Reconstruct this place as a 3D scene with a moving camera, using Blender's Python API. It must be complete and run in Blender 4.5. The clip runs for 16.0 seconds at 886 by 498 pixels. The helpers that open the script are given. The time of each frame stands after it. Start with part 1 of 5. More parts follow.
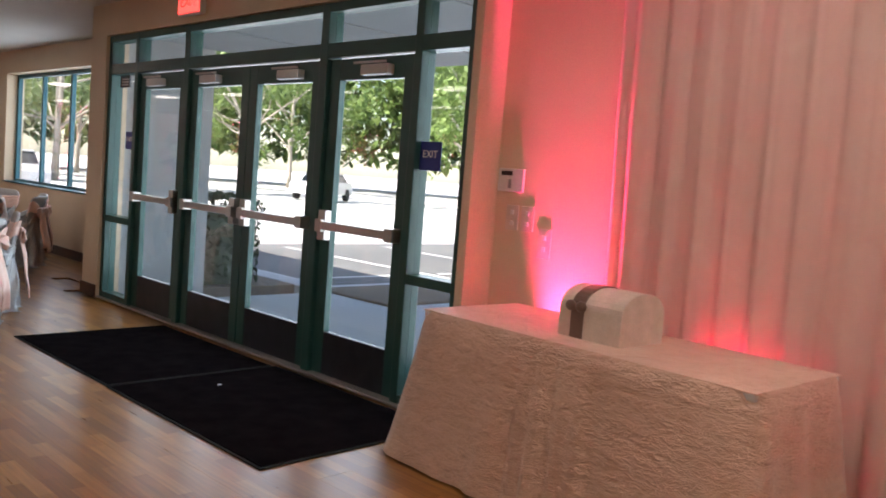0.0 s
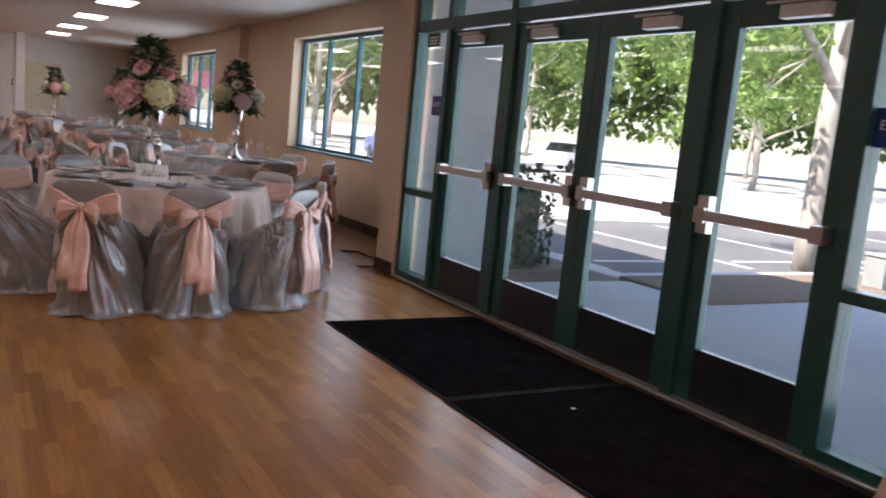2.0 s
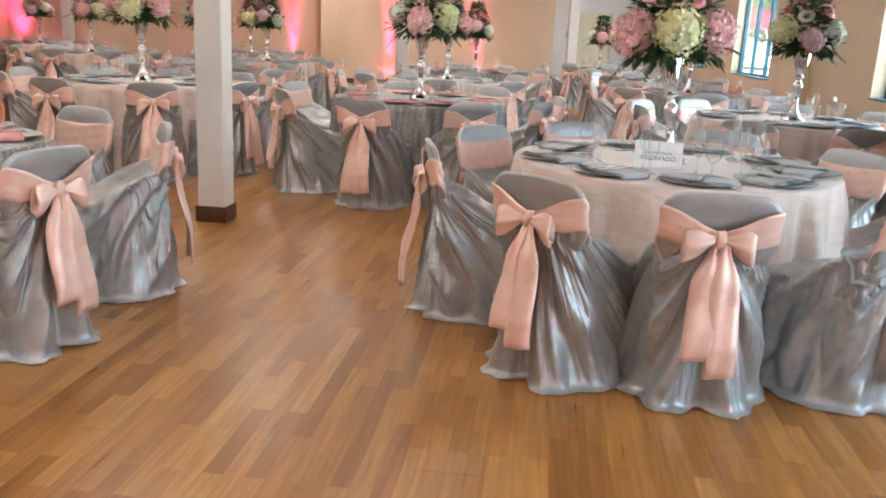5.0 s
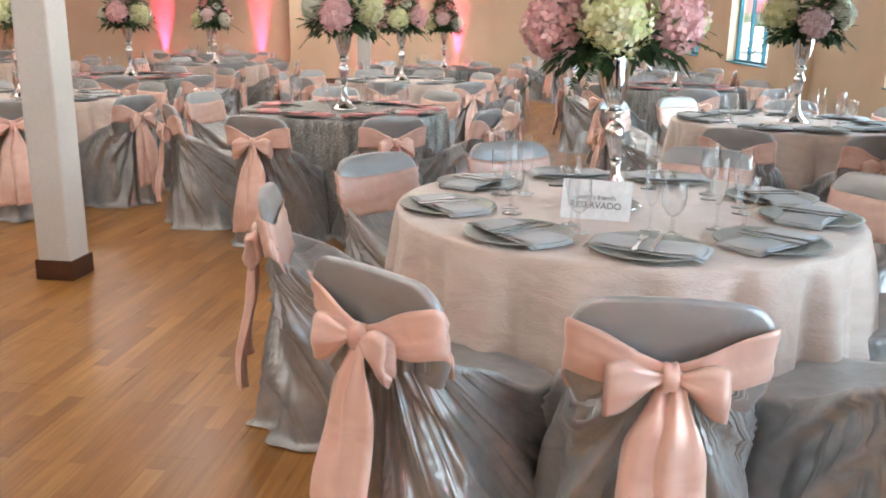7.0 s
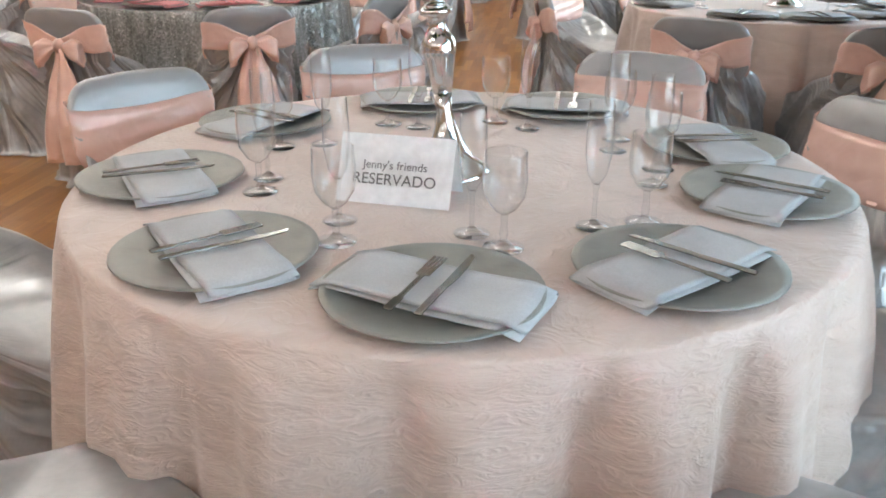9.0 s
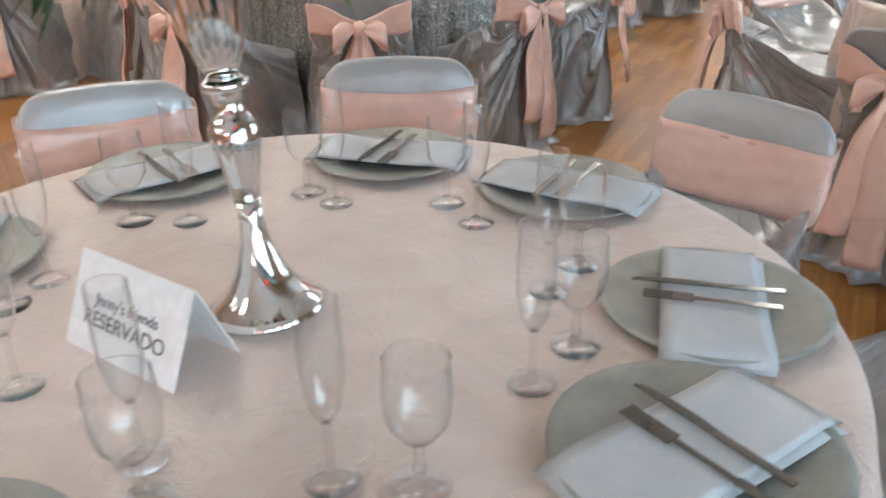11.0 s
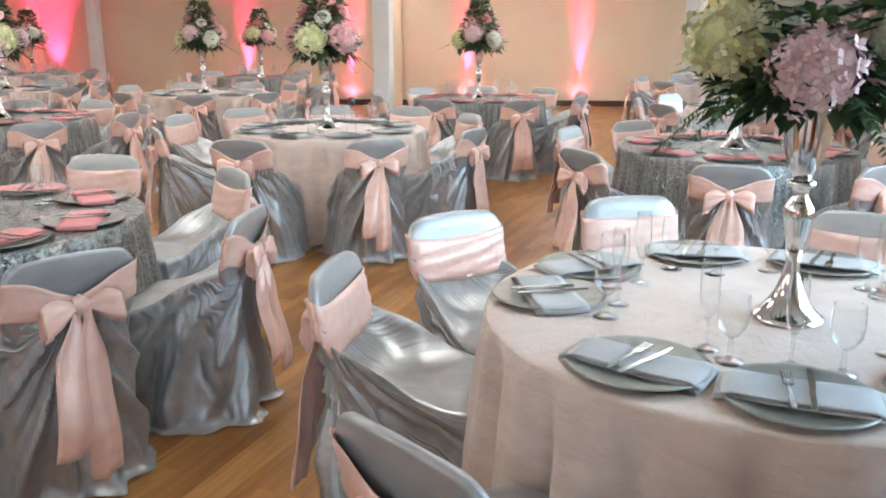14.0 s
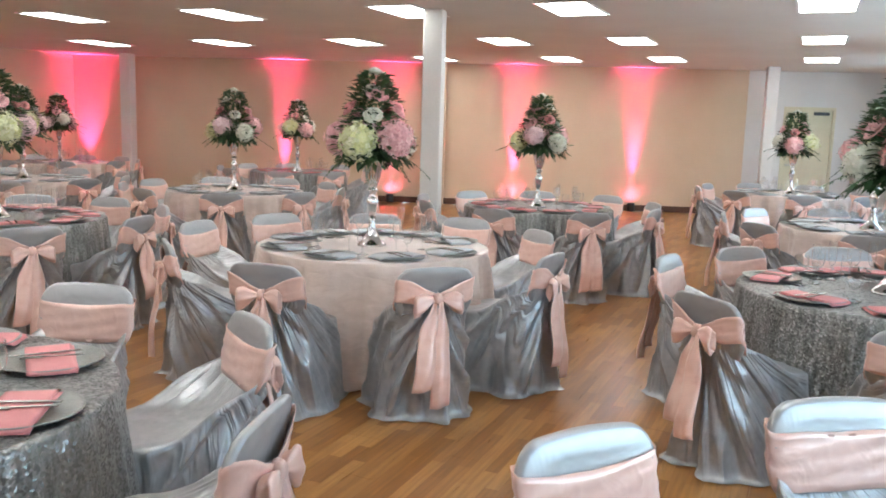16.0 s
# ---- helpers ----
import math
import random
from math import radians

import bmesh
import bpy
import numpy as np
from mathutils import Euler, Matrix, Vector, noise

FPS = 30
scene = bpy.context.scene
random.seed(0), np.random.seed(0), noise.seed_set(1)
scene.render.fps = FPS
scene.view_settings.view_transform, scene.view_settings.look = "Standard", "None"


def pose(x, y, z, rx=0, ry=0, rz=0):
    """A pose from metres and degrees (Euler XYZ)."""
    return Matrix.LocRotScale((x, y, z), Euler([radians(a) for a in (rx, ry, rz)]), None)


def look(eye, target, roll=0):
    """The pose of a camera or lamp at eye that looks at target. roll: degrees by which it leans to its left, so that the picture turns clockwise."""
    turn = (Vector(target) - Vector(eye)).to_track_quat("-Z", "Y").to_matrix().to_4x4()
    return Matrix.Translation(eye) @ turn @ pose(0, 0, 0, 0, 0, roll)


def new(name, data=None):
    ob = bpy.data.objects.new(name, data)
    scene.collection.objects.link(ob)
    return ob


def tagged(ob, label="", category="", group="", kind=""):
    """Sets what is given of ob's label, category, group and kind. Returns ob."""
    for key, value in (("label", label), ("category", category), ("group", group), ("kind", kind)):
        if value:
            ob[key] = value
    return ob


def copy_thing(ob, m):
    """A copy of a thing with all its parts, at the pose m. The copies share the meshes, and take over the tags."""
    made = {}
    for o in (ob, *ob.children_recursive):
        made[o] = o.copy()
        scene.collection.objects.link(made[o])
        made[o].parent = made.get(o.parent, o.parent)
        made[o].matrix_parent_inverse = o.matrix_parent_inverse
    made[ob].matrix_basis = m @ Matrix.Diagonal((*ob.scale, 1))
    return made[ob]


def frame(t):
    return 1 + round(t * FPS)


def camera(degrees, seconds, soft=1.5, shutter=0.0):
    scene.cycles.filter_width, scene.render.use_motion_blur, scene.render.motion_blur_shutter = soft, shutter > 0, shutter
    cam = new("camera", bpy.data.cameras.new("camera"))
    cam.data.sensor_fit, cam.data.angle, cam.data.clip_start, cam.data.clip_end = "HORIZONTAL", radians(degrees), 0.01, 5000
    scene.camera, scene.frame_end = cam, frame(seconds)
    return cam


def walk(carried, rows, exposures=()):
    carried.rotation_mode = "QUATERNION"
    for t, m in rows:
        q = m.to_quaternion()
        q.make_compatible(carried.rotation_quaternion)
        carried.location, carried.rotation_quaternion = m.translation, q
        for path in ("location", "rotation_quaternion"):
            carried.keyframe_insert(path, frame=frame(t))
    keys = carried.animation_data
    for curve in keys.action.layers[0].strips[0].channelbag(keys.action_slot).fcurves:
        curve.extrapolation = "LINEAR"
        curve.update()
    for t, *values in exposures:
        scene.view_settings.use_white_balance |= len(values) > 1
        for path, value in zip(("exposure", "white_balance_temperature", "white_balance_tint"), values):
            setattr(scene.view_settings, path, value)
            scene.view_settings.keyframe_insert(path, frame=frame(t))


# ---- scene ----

cam = camera(56.0, 16.0, 1.8, 0.2)
PATH = [
    (0, (0.16, 0.301, 1.387), (1.581, 1.699, 1.224), 4.5),
    (0.5, (0.115, 0.603, 1.398), (1.481, 2.052, 1.208), 2.8),
    (1, (0.182, 0.962, 1.398), (1.351, 2.57, 1.185), 3.4),
    (1.5, (0.182, 1.333, 1.356), (1.265, 3.0, 1.13), 4.7),
    (2, (0.19, 1.689, 1.338), (1.189, 3.398, 1.056), 5.5),
    (2.5, (0.237, 2.077, 1.35), (0.935, 3.925, 1.038), 7.4),
    (3, (0.227, 2.427, 1.337), (0.604, 4.358, 0.982), 6.5),
    (3.5, (0.418, 2.808, 1.344), (0.537, 4.764, 0.941), 5.1),
    (4, (0.547, 3.192, 1.324), (0.464, 5.134, 0.852), 5.0),
    (6.3, (1.099, 4.833, 1.369), (0.853, 6.753, 0.867), 2.2),
    (6.5, (1.109, 4.955, 1.375), (0.867, 6.879, 0.885), 1.9),
    (7, (1.198, 5.29, 1.361), (0.972, 7.21, 0.849), 1.0),
    (7.5, (1.393, 5.641, 1.344), (1.229, 7.545, 0.754), 3.1),
    (8, (1.497, 5.977, 1.331), (1.406, 7.864, 0.675), 1.5),
    (8.2, (1.544, 6.097, 1.318), (1.462, 7.978, 0.645), 1.5),
    (10.3, (1.841, 7.05, 1.298), (1.214, 8.714, 0.381), 0.9),
    (10.5, (1.92, 7.121, 1.315), (1.243, 8.769, 0.406), 1.9),
    (11, (2.169, 7.351, 1.386), (1.365, 8.952, 0.497), -0.8),
    (11.5, (2.404, 7.555, 1.433), (1.562, 9.174, 0.615), 1.6),
    (12, (2.6, 7.792, 1.456), (1.779, 9.454, 0.705), 2.1),
    (12.5, (2.765, 8.148, 1.471), (2.027, 9.873, 0.78), 2.2),
    (13, (2.892, 8.464, 1.488), (2.149, 10.21, 0.856), 2.2),
    (13.5, (2.888, 8.771, 1.491), (2.136, 10.538, 0.93), 0.2),
    (14, (2.848, 9.066, 1.511), (2.138, 10.867, 1.008), 0.1),
    (14.5, (2.749, 9.345, 1.558), (1.945, 11.13, 1.149), 1.6),
    (15, (2.533, 9.629, 1.554), (1.705, 11.416, 1.206), 1.8),
    (15.5, (2.377, 9.865, 1.557), (1.572, 11.671, 1.256), 1.6),
    (16, (2.18, 10.074, 1.566), (1.39, 11.888, 1.274), 1.7),
]
walk(cam, [(t, look(eye, target, roll)) for t, eye, target, roll in PATH],
     [(0, 1.75, 7000, 22), (1, 1.55, 6800, 26), (2, 1.7, 6800, 27), (2.6, 1.9, 6900, 26), (3.2, 2.55, 6600, 17), (4, 2.85, 6500, 12), (8, 2.95, 6500, 11), (10.5, 2.95, 6400, 11), (11, 2.95, 6400, 11), (12.5, 3.25, 6200, 9), (14, 3.1, 6100, 8), (16, 2.9, 6000, 8)])

# ---- world, sun and exposure ----
CEIL = 2.80
FAR0, FARK = 27.15, 0.335          # far wall: y = FAR0 + FARK * x
world = bpy.data.worlds.new("sky")
scene.world = world
scene.cycles.transparent_max_bounces = 24
world.use_nodes = True
wn = world.node_tree
sky = wn.nodes.new("ShaderNodeTexSky")
sky.sky_type = "NISHITA"
sky.sun_disc = False
sky.sun_elevation = radians(50)
sky.sun_rotation = radians(-75)
wn.links.new(sky.outputs[0], wn.nodes["Background"].inputs[0])
wn.nodes["Background"].inputs[1].default_value = 0.15
sun = new("sun", bpy.data.lights.new("sun", "SUN"))
sun.data.energy, sun.data.angle, sun.data.color = 5.0, radians(0.5), (1.0, 0.95, 0.87)
sun.matrix_world = look((-9, 2.5, 11), (0, 0, 0))


def daylight(x, y, z, wide, high, power):
    l = bpy.data.lights.new("daylight", "AREA")
    l.shape, l.size, l.size_y, l.energy, l.color = "RECTANGLE", wide, high, power, (0.72, 0.86, 1.0)
    new("daylight", l).matrix_world = look((x, y, z), (x - 1, y, z))


daylight(3.85, 5.9, 1.25, 4.4, 2.1, 30)
for y, wide in ((12.4, 3.0), (19.95, 2.8), (25.3, 1.7)):
    daylight(4.75, y, 1.66, wide, 1.5, 5 * wide)


# ---- materials ----
def material(name, rough=0.5, metal=0.0, spec=0.5):
    m = bpy.data.materials.new(name)
    m.use_nodes = True
    b = m.node_tree.nodes["Principled BSDF"]
    b.inputs["Roughness"].default_value = rough
    b.inputs["Metallic"].default_value = metal
    b.inputs["Specular IOR Level"].default_value = spec
    return m, m.node_tree, b


def tex_noise(nt, scale, detail=4.0, coord="Object", stretch=None):
    tc = nt.nodes.new("ShaderNodeTexCoord")
    n = nt.nodes.new("ShaderNodeTexNoise")
    n.inputs["Scale"].default_value = scale
    n.inputs["Detail"].default_value = detail
    src = tc.outputs[coord]
    if stretch:
        mp = nt.nodes.new("ShaderNodeMapping")
        mp.inputs["Scale"].default_value = stretch
        nt.links.new(src, mp.inputs[0])
        src = mp.outputs[0]
    nt.links.new(src, n.inputs["Vector"])
    return n


def ramp(nt, src, stops):
    r = nt.nodes.new("ShaderNodeValToRGB")
    e = r.color_ramp.elements
    while len(e) < len(stops):
        e.new(0.5)
    for el, (p, c) in zip(e, stops):
        el.position, el.color = p, (*c, 1)
    nt.links.new(src, r.inputs[0])
    return r


def bump(nt, b, src, strength=0.3, dist=0.01):
    u = nt.nodes.new("ShaderNodeBump")
    u.inputs["Strength"].default_value = strength
    u.inputs["Distance"].default_value = dist
    nt.links.new(src, u.inputs["Height"])
    nt.links.new(u.outputs[0], b.inputs["Normal"])
    return u


def mixc(nt, fac, a, b, mode="MIX"):
    x = nt.nodes.new("ShaderNodeMix")
    x.data_type, x.blend_type = "RGBA", mode
    for sock, v in ((x.inputs["Factor"], fac), (x.inputs["A"], a), (x.inputs["B"], b)):
        if isinstance(v, (int, float)):
            sock.default_value = v
        elif isinstance(v, tuple):
            sock.default_value = (*v, 1)
        else:
            nt.links.new(v, sock)
    return x.outputs["Result"]


def mottled(name, c0, c1, rough=0.6, metal=0.0, scale=4.0, fine=60.0, bumpy=0.1, coord="Object", spec=0.5, stretch=None):
    """A paint, stone or cloth with stains at one scale and grain at another."""
    m, nt, b = material(name, rough, metal, spec)
    big = tex_noise(nt, scale, 5, coord, stretch)
    r = ramp(nt, big.outputs["Fac"], ((0.3, c0), (0.7, c1)))
    small = tex_noise(nt, fine, 3, coord, stretch)
    g = ramp(nt, small.outputs["Fac"], ((0.3, (0.88, 0.88, 0.88)), (0.7, (1.0, 1.0, 1.0))))
    nt.links.new(mixc(nt, 1.0, r.outputs[0], g.outputs[0], "MULTIPLY"), b.inputs["Base Color"])
    if bumpy:
        bump(nt, b, small.outputs["Fac"], bumpy, 0.004)
    return m


def satin(name, c0, c1, rough=0.36, metal=0.0, wrinkle=0.35, sheen=0.25, scale=14.0, spec=0.6, stretch=None):
    m, nt, b = material(name, rough, metal, spec)
    n1 = tex_noise(nt, scale, 2, "Object", stretch)
    n1.inputs["Distortion"].default_value = 1.2
    r = ramp(nt, n1.outputs["Fac"], ((0.3, c0), (0.7, c1)))
    info = nt.nodes.new("ShaderNodeObjectInfo")
    v = nt.nodes.new("ShaderNodeMapRange")
    v.inputs["To Min"].default_value, v.inputs["To Max"].default_value = 0.9, 1.06
    nt.links.new(info.outputs["Random"], v.inputs["Value"])
    vv = nt.nodes.new("ShaderNodeCombineColor")
    for k in range(3):
        nt.links.new(v.outputs[0], vv.inputs[k])
    nt.links.new(mixc(nt, 1.0, r.outputs[0], vv.outputs[0], "MULTIPLY"), b.inputs["Base Color"])
    b.inputs["Sheen Weight"].default_value = sheen
    b.inputs["Sheen Roughness"].default_value = 0.4
    bump(nt, b, n1.outputs["Fac"], wrinkle, 0.012)
    return m


def draped_satin(name, c0, c1, rough, metal):
    """Chair cover cloth: creases fan out from the tied sash."""
    m, nt, b = material(name, rough, metal, 0.6)

    def calc(op, p, q):
        n = nt.nodes.new("ShaderNodeMath")
        n.operation = op
        for k, v in enumerate((p, q)):
            if isinstance(v, (int, float)):
                n.inputs[k].default_value = v
            else:
                nt.links.new(v, n.inputs[k])
        return n.outputs[0]

    tc, sp = nt.nodes.new("ShaderNodeTexCoord"), nt.nodes.new("ShaderNodeSeparateXYZ")
    nt.links.new(tc.outputs["Object"], sp.inputs[0])
    x, y, z = sp.outputs
    drop = calc("MAXIMUM", calc("SUBTRACT", 0.76, z), 0.16)
    fan = calc("ADD", calc("ARCTAN2", x, drop), calc("ARCTAN2", calc("ADD", y, 0.3), calc("ADD", drop, 0.08)))
    info = nt.nodes.new("ShaderNodeObjectInfo")
    cv = nt.nodes.new("ShaderNodeCombineXYZ")
    nt.links.new(calc("MULTIPLY", fan, 8.5), cv.inputs[0])
    nt.links.new(calc("MULTIPLY", drop, 2.6), cv.inputs[1])
    nt.links.new(calc("MULTIPLY", info.outputs["Random"], 40.0), cv.inputs[2])
    fold = nt.nodes.new("ShaderNodeTexNoise")
    fold.inputs["Scale"].default_value, fold.inputs["Detail"].default_value, fold.inputs["Distortion"].default_value = 1.0, 1.6, 0.7
    nt.links.new(cv.outputs[0], fold.inputs["Vector"])
    geo, nz = nt.nodes.new("ShaderNodeNewGeometry"), nt.nodes.new("ShaderNodeSeparateXYZ")
    nt.links.new(geo.outputs["Normal"], nz.inputs[0])
    steep = calc("SUBTRACT", 1.0, calc("ABSOLUTE", nz.outputs[2], 0.0))
    crease = calc("MULTIPLY", fold.outputs["Fac"], steep)
    weave = tex_noise(nt, 22, 3, "Object")
    tone = ramp(nt, weave.outputs["Fac"], ((0.3, c0), (0.7, c1)))
    nt.links.new(tone.outputs[0], b.inputs["Base Color"])
    b.inputs["Sheen Weight"].default_value = 0.12
    b.inputs["Sheen Roughness"].default_value = 0.4
    bump(nt, b, calc("ADD", crease, calc("MULTIPLY", weave.outputs["Fac"], 0.03)), 0.9, 0.05)
    return m


def thin_glass(name, tint=(0.96, 0.98, 0.98), rough=0.0, boost=1.0, edge=4.0):
    m = bpy.data.materials.new(name)
    m.use_nodes = True
    nt = m.node_tree
    nt.nodes.remove(nt.nodes["Principled BSDF"])
    out = nt.nodes["Material Output"]
    t, g, f, x = (nt.nodes.new("ShaderNode" + k) for k in ("BsdfTransparent", "BsdfGlossy", "LayerWeight", "MixShader"))
    t.inputs[0].default_value = (*tint, 1)
    g.inputs["Roughness"].default_value = rough
    f.inputs["Blend"].default_value = 0.5
    pw = nt.nodes.new("ShaderNodeMath")
    pw.operation = "POWER"
    pw.inputs[1].default_value = edge
    nt.links.new(f.outputs["Facing"], pw.inputs[0])
    mul = nt.nodes.new("ShaderNodeMath")
    mul.operation, mul.use_clamp = "MULTIPLY_ADD", True
    mul.inputs[1].default_value, mul.inputs[2].default_value = 0.8 * boost, 0.035 * boost
    nt.links.new(pw.outputs[0], mul.inputs[0])
    nt.links.new(mul.outputs[0], x.inputs[0])
    nt.links.new(t.outputs[0], x.inputs[1])
    nt.links.new(g.outputs[0], x.inputs[2])
    nt.links.new(x.outputs[0], out.inputs[0])
    return m


def glow(name, colour, strength):
    m, nt, b = material(name, 0.5)
    b.inputs["Base Color"].default_value = (*colour, 1)
    b.inputs["Emission Color"].default_value = (*colour, 1)
    b.inputs["Emission Strength"].default_value = strength
    return m


def wood_floor():
    m, nt, b = material("oak_strip_floor", 0.3, 0.0, 0.36)
    geo = nt.nodes.new("ShaderNodeNewGeometry")
    mp = nt.nodes.new("ShaderNodeMapping")
    mp.inputs["Rotation"].default_value = (0, 0, radians(90))
    nt.links.new(geo.outputs["Position"], mp.inputs[0])
    br = nt.nodes.new("ShaderNodeTexBrick")
    br.offset, br.offset_frequency, br.squash = 0.37, 2, 1.0
    for k, v in (("Scale", 1.0), ("Mortar Size", 0.0006), ("Mortar Smooth", 0.3), ("Bias", 0.0), ("Brick Width", 0.46), ("Row Height", 0.066)):
        br.inputs[k].default_value = v
    br.inputs["Color1"].default_value = (0.0, 0.0, 0.0, 1)
    br.inputs["Color2"].default_value = (1.0, 1.0, 1.0, 1)
    br.inputs["Mortar"].default_value = (0.3, 0.3, 0.3, 1)
    nt.links.new(mp.outputs[0], br.inputs["Vector"])
    tone = ramp(nt, br.outputs["Color"], ((0.0, (0.26, 0.108, 0.024)), (0.35, (0.33, 0.146, 0.036)), (0.7, (0.39, 0.185, 0.05)), (1.0, (0.45, 0.23, 0.068))))
    st = nt.nodes.new("ShaderNodeMapping")
    st.inputs["Scale"].default_value = (55, 3.0, 1)
    nt.links.new(geo.outputs["Position"], st.inputs[0])
    grain = nt.nodes.new("ShaderNodeTexNoise")
    grain.inputs["Scale"].default_value, grain.inputs["Detail"].default_value = 1.0, 5
    nt.links.new(st.outputs[0], grain.inputs["Vector"])
    gr = ramp(nt, grain.outputs["Fac"], ((0.3, (0.72, 0.68, 0.62)), (0.7, (1.08, 1.05, 1.0))))
    c = mixc(nt, 1.0, tone.outputs[0], gr.outputs[0], "MULTIPLY")
    wear = nt.nodes.new("ShaderNodeTexNoise")
    wear.inputs["Scale"].default_value, wear.inputs["Detail"].default_value = 0.8, 4
    nt.links.new(geo.outputs["Position"], wear.inputs["Vector"])
    wr = ramp(nt, wear.outputs["Fac"], ((0.3, (0.86, 0.86, 0.86)), (0.7, (1.05, 1.05, 1.05))))
    nt.links.new(mixc(nt, 1.0, c, wr.outputs[0], "MULTIPLY"), b.inputs["Base Color"])
    rr = nt.nodes.new("ShaderNodeMapRange")
    rr.inputs["To Min"].default_value, rr.inputs["To Max"].default_value = 0.24, 0.36
    nt.links.new(grain.outputs["Fac"], rr.inputs["Value"])
    nt.links.new(rr.outputs[0], b.inputs["Roughness"])
    return m


def sequin_cloth():
    m, nt, b = material("silver_sequin_cloth", 0.3, 0.65, 0.6)
    tc = nt.nodes.new("ShaderNodeTexCoord")
    vo = nt.nodes.new("ShaderNodeTexVoronoi")
    vo.inputs["Scale"].default_value = 130
    nt.links.new(tc.outputs["Object"], vo.inputs["Vector"])
    n1 = tex_noise(nt, 30, 3, "Object", (1, 1, 0.08))
    r = ramp(nt, n1.outputs["Fac"], ((0.35, (0.17, 0.175, 0.165)), (0.65, (0.33, 0.335, 0.32))))
    rnd = ramp(nt, vo.outputs["Color"], ((0.0, (0.6, 0.6, 0.6)), (1.0, (1.25, 1.25, 1.25))))
    nt.links.new(mixc(nt, 1.0, r.outputs[0], rnd.outputs[0], "MULTIPLY"), b.inputs["Base Color"])
    nm = nt.nodes.new("ShaderNodeVectorMath")
    nm.operation = "MULTIPLY_ADD"
    nm.inputs[1].default_value, nm.inputs[2].default_value = (0.6, 0.6, 0.6), (-0.3, -0.3, -0.3)
    nt.links.new(vo.outputs["Color"], nm.inputs[0])
    ad = nt.nodes.new("ShaderNodeVectorMath")
    ad.operation = "ADD"
    geo = nt.nodes.new("ShaderNodeNewGeometry")
    nt.links.new(geo.outputs["Normal"], ad.inputs[0])
    nt.links.new(nm.outputs[0], ad.inputs[1])
    no = nt.nodes.new("ShaderNodeVectorMath")
    no.operation = "NORMALIZE"
    nt.links.new(ad.outputs[0], no.inputs[0])
    nt.links.new(no.outputs[0], b.inputs["Normal"])
    return m


def crinkle_cloth(name, c0, c1, deep=0.6):
    m, nt, b = material(name, 0.5, 0.0, 0.5)
    n1 = tex_noise(nt, 7, 4, "Object", (1.0, 1.0, 2.6))
    n1.inputs["Distortion"].default_value = 0.8
    r = ramp(nt, n1.outputs["Fac"], ((0.3, c0), (0.7, c1)))
    nt.links.new(r.outputs[0], b.inputs["Base Color"])
    b.inputs["Sheen Weight"].default_value = 0.3
    n2 = tex_noise(nt, 15, 4, "Object", (0.9, 0.9, 2.4))
    n2.inputs["Distortion"].default_value = 2.4
    crest = ramp(nt, n2.outputs["Fac"], ((0.38, (0, 0, 0)), (0.5, (1, 1, 1)), (0.62, (0, 0, 0))))
    ad = nt.nodes.new("ShaderNodeMath")
    ad.operation = "MULTIPLY_ADD"
    ad.inputs[1].default_value = 0.14
    nt.links.new(crest.outputs[0], ad.inputs[0])
    nt.links.new(n1.outputs["Fac"], ad.inputs[2])
    bump(nt, b, ad.outputs[0], deep, 0.018)
    return m


def island_tint(name, c0, c1, rough=0.55, trans=0.0):
    """Leaves and petals: each piece its own tint."""
    m, nt, b = material(name, rough, 0.0, 0.35)
    geo = nt.nodes.new("ShaderNodeNewGeometry")
    r = ramp(nt, geo.outputs["Random Per Island"], ((0.0, c0), (1.0, c1)))
    nt.links.new(r.outputs[0], b.inputs["Base Color"])
    if trans:
        tl, mx = nt.nodes.new("ShaderNodeBsdfTranslucent"), nt.nodes.new("ShaderNodeMixShader")
        mx.inputs[0].default_value = trans
        nt.links.new(r.outputs[0], tl.inputs[0])
        nt.links.new(b.outputs[0], mx.inputs[1])
        nt.links.new(tl.outputs[0], mx.inputs[2])
        nt.links.new(mx.outputs[0], nt.nodes["Material Output"].inputs[0])
    return m


FLOOR = wood_floor()
WALL = mottled("cream_wall_paint", (0.68, 0.52, 0.35), (0.74, 0.575, 0.40), 0.6, scale=1.2, fine=140, bumpy=0.06)
WHITE_WALL = mottled("white_wall_paint", (0.72, 0.70, 0.66), (0.79, 0.77, 0.73), 0.6, scale=1.5, fine=140, bumpy=0.06)
CEILM = mottled("ceiling_paint", (0.70, 0.66, 0.60), (0.77, 0.73, 0.67), 0.8, scale=0.9, fine=220, bumpy=0.1)
TRIM = mottled("brown_baseboard", (0.07, 0.03, 0.018), (0.11, 0.05, 0.03), 0.45, scale=6, fine=60)
TEAL = mottled("dark_green_metal", (0.010, 0.062, 0.052), (0.016, 0.085, 0.07), 0.38, 0.0, scale=5, fine=120, bumpy=0.03)
TEALB = mottled("teal_window_metal", (0.012, 0.10, 0.13), (0.018, 0.14, 0.17), 0.4, 0.0, scale=5, fine=120, bumpy=0.03)
KICK = mottled("dark_kick_plate", (0.012, 0.014, 0.022), (0.03, 0.03, 0.04), 0.4, 0.3, scale=8, fine=90)
STEEL = mottled("brushed_steel", (0.50, 0.47, 0.44), (0.62, 0.59, 0.55), 0.35, 0.85, scale=9, fine=200, bumpy=0.05, stretch=(1, 0.1, 1))
CLOSER = mottled("door_closer_paint", (0.55, 0.53, 0.5), (0.66, 0.64, 0.6), 0.45, 0.2)
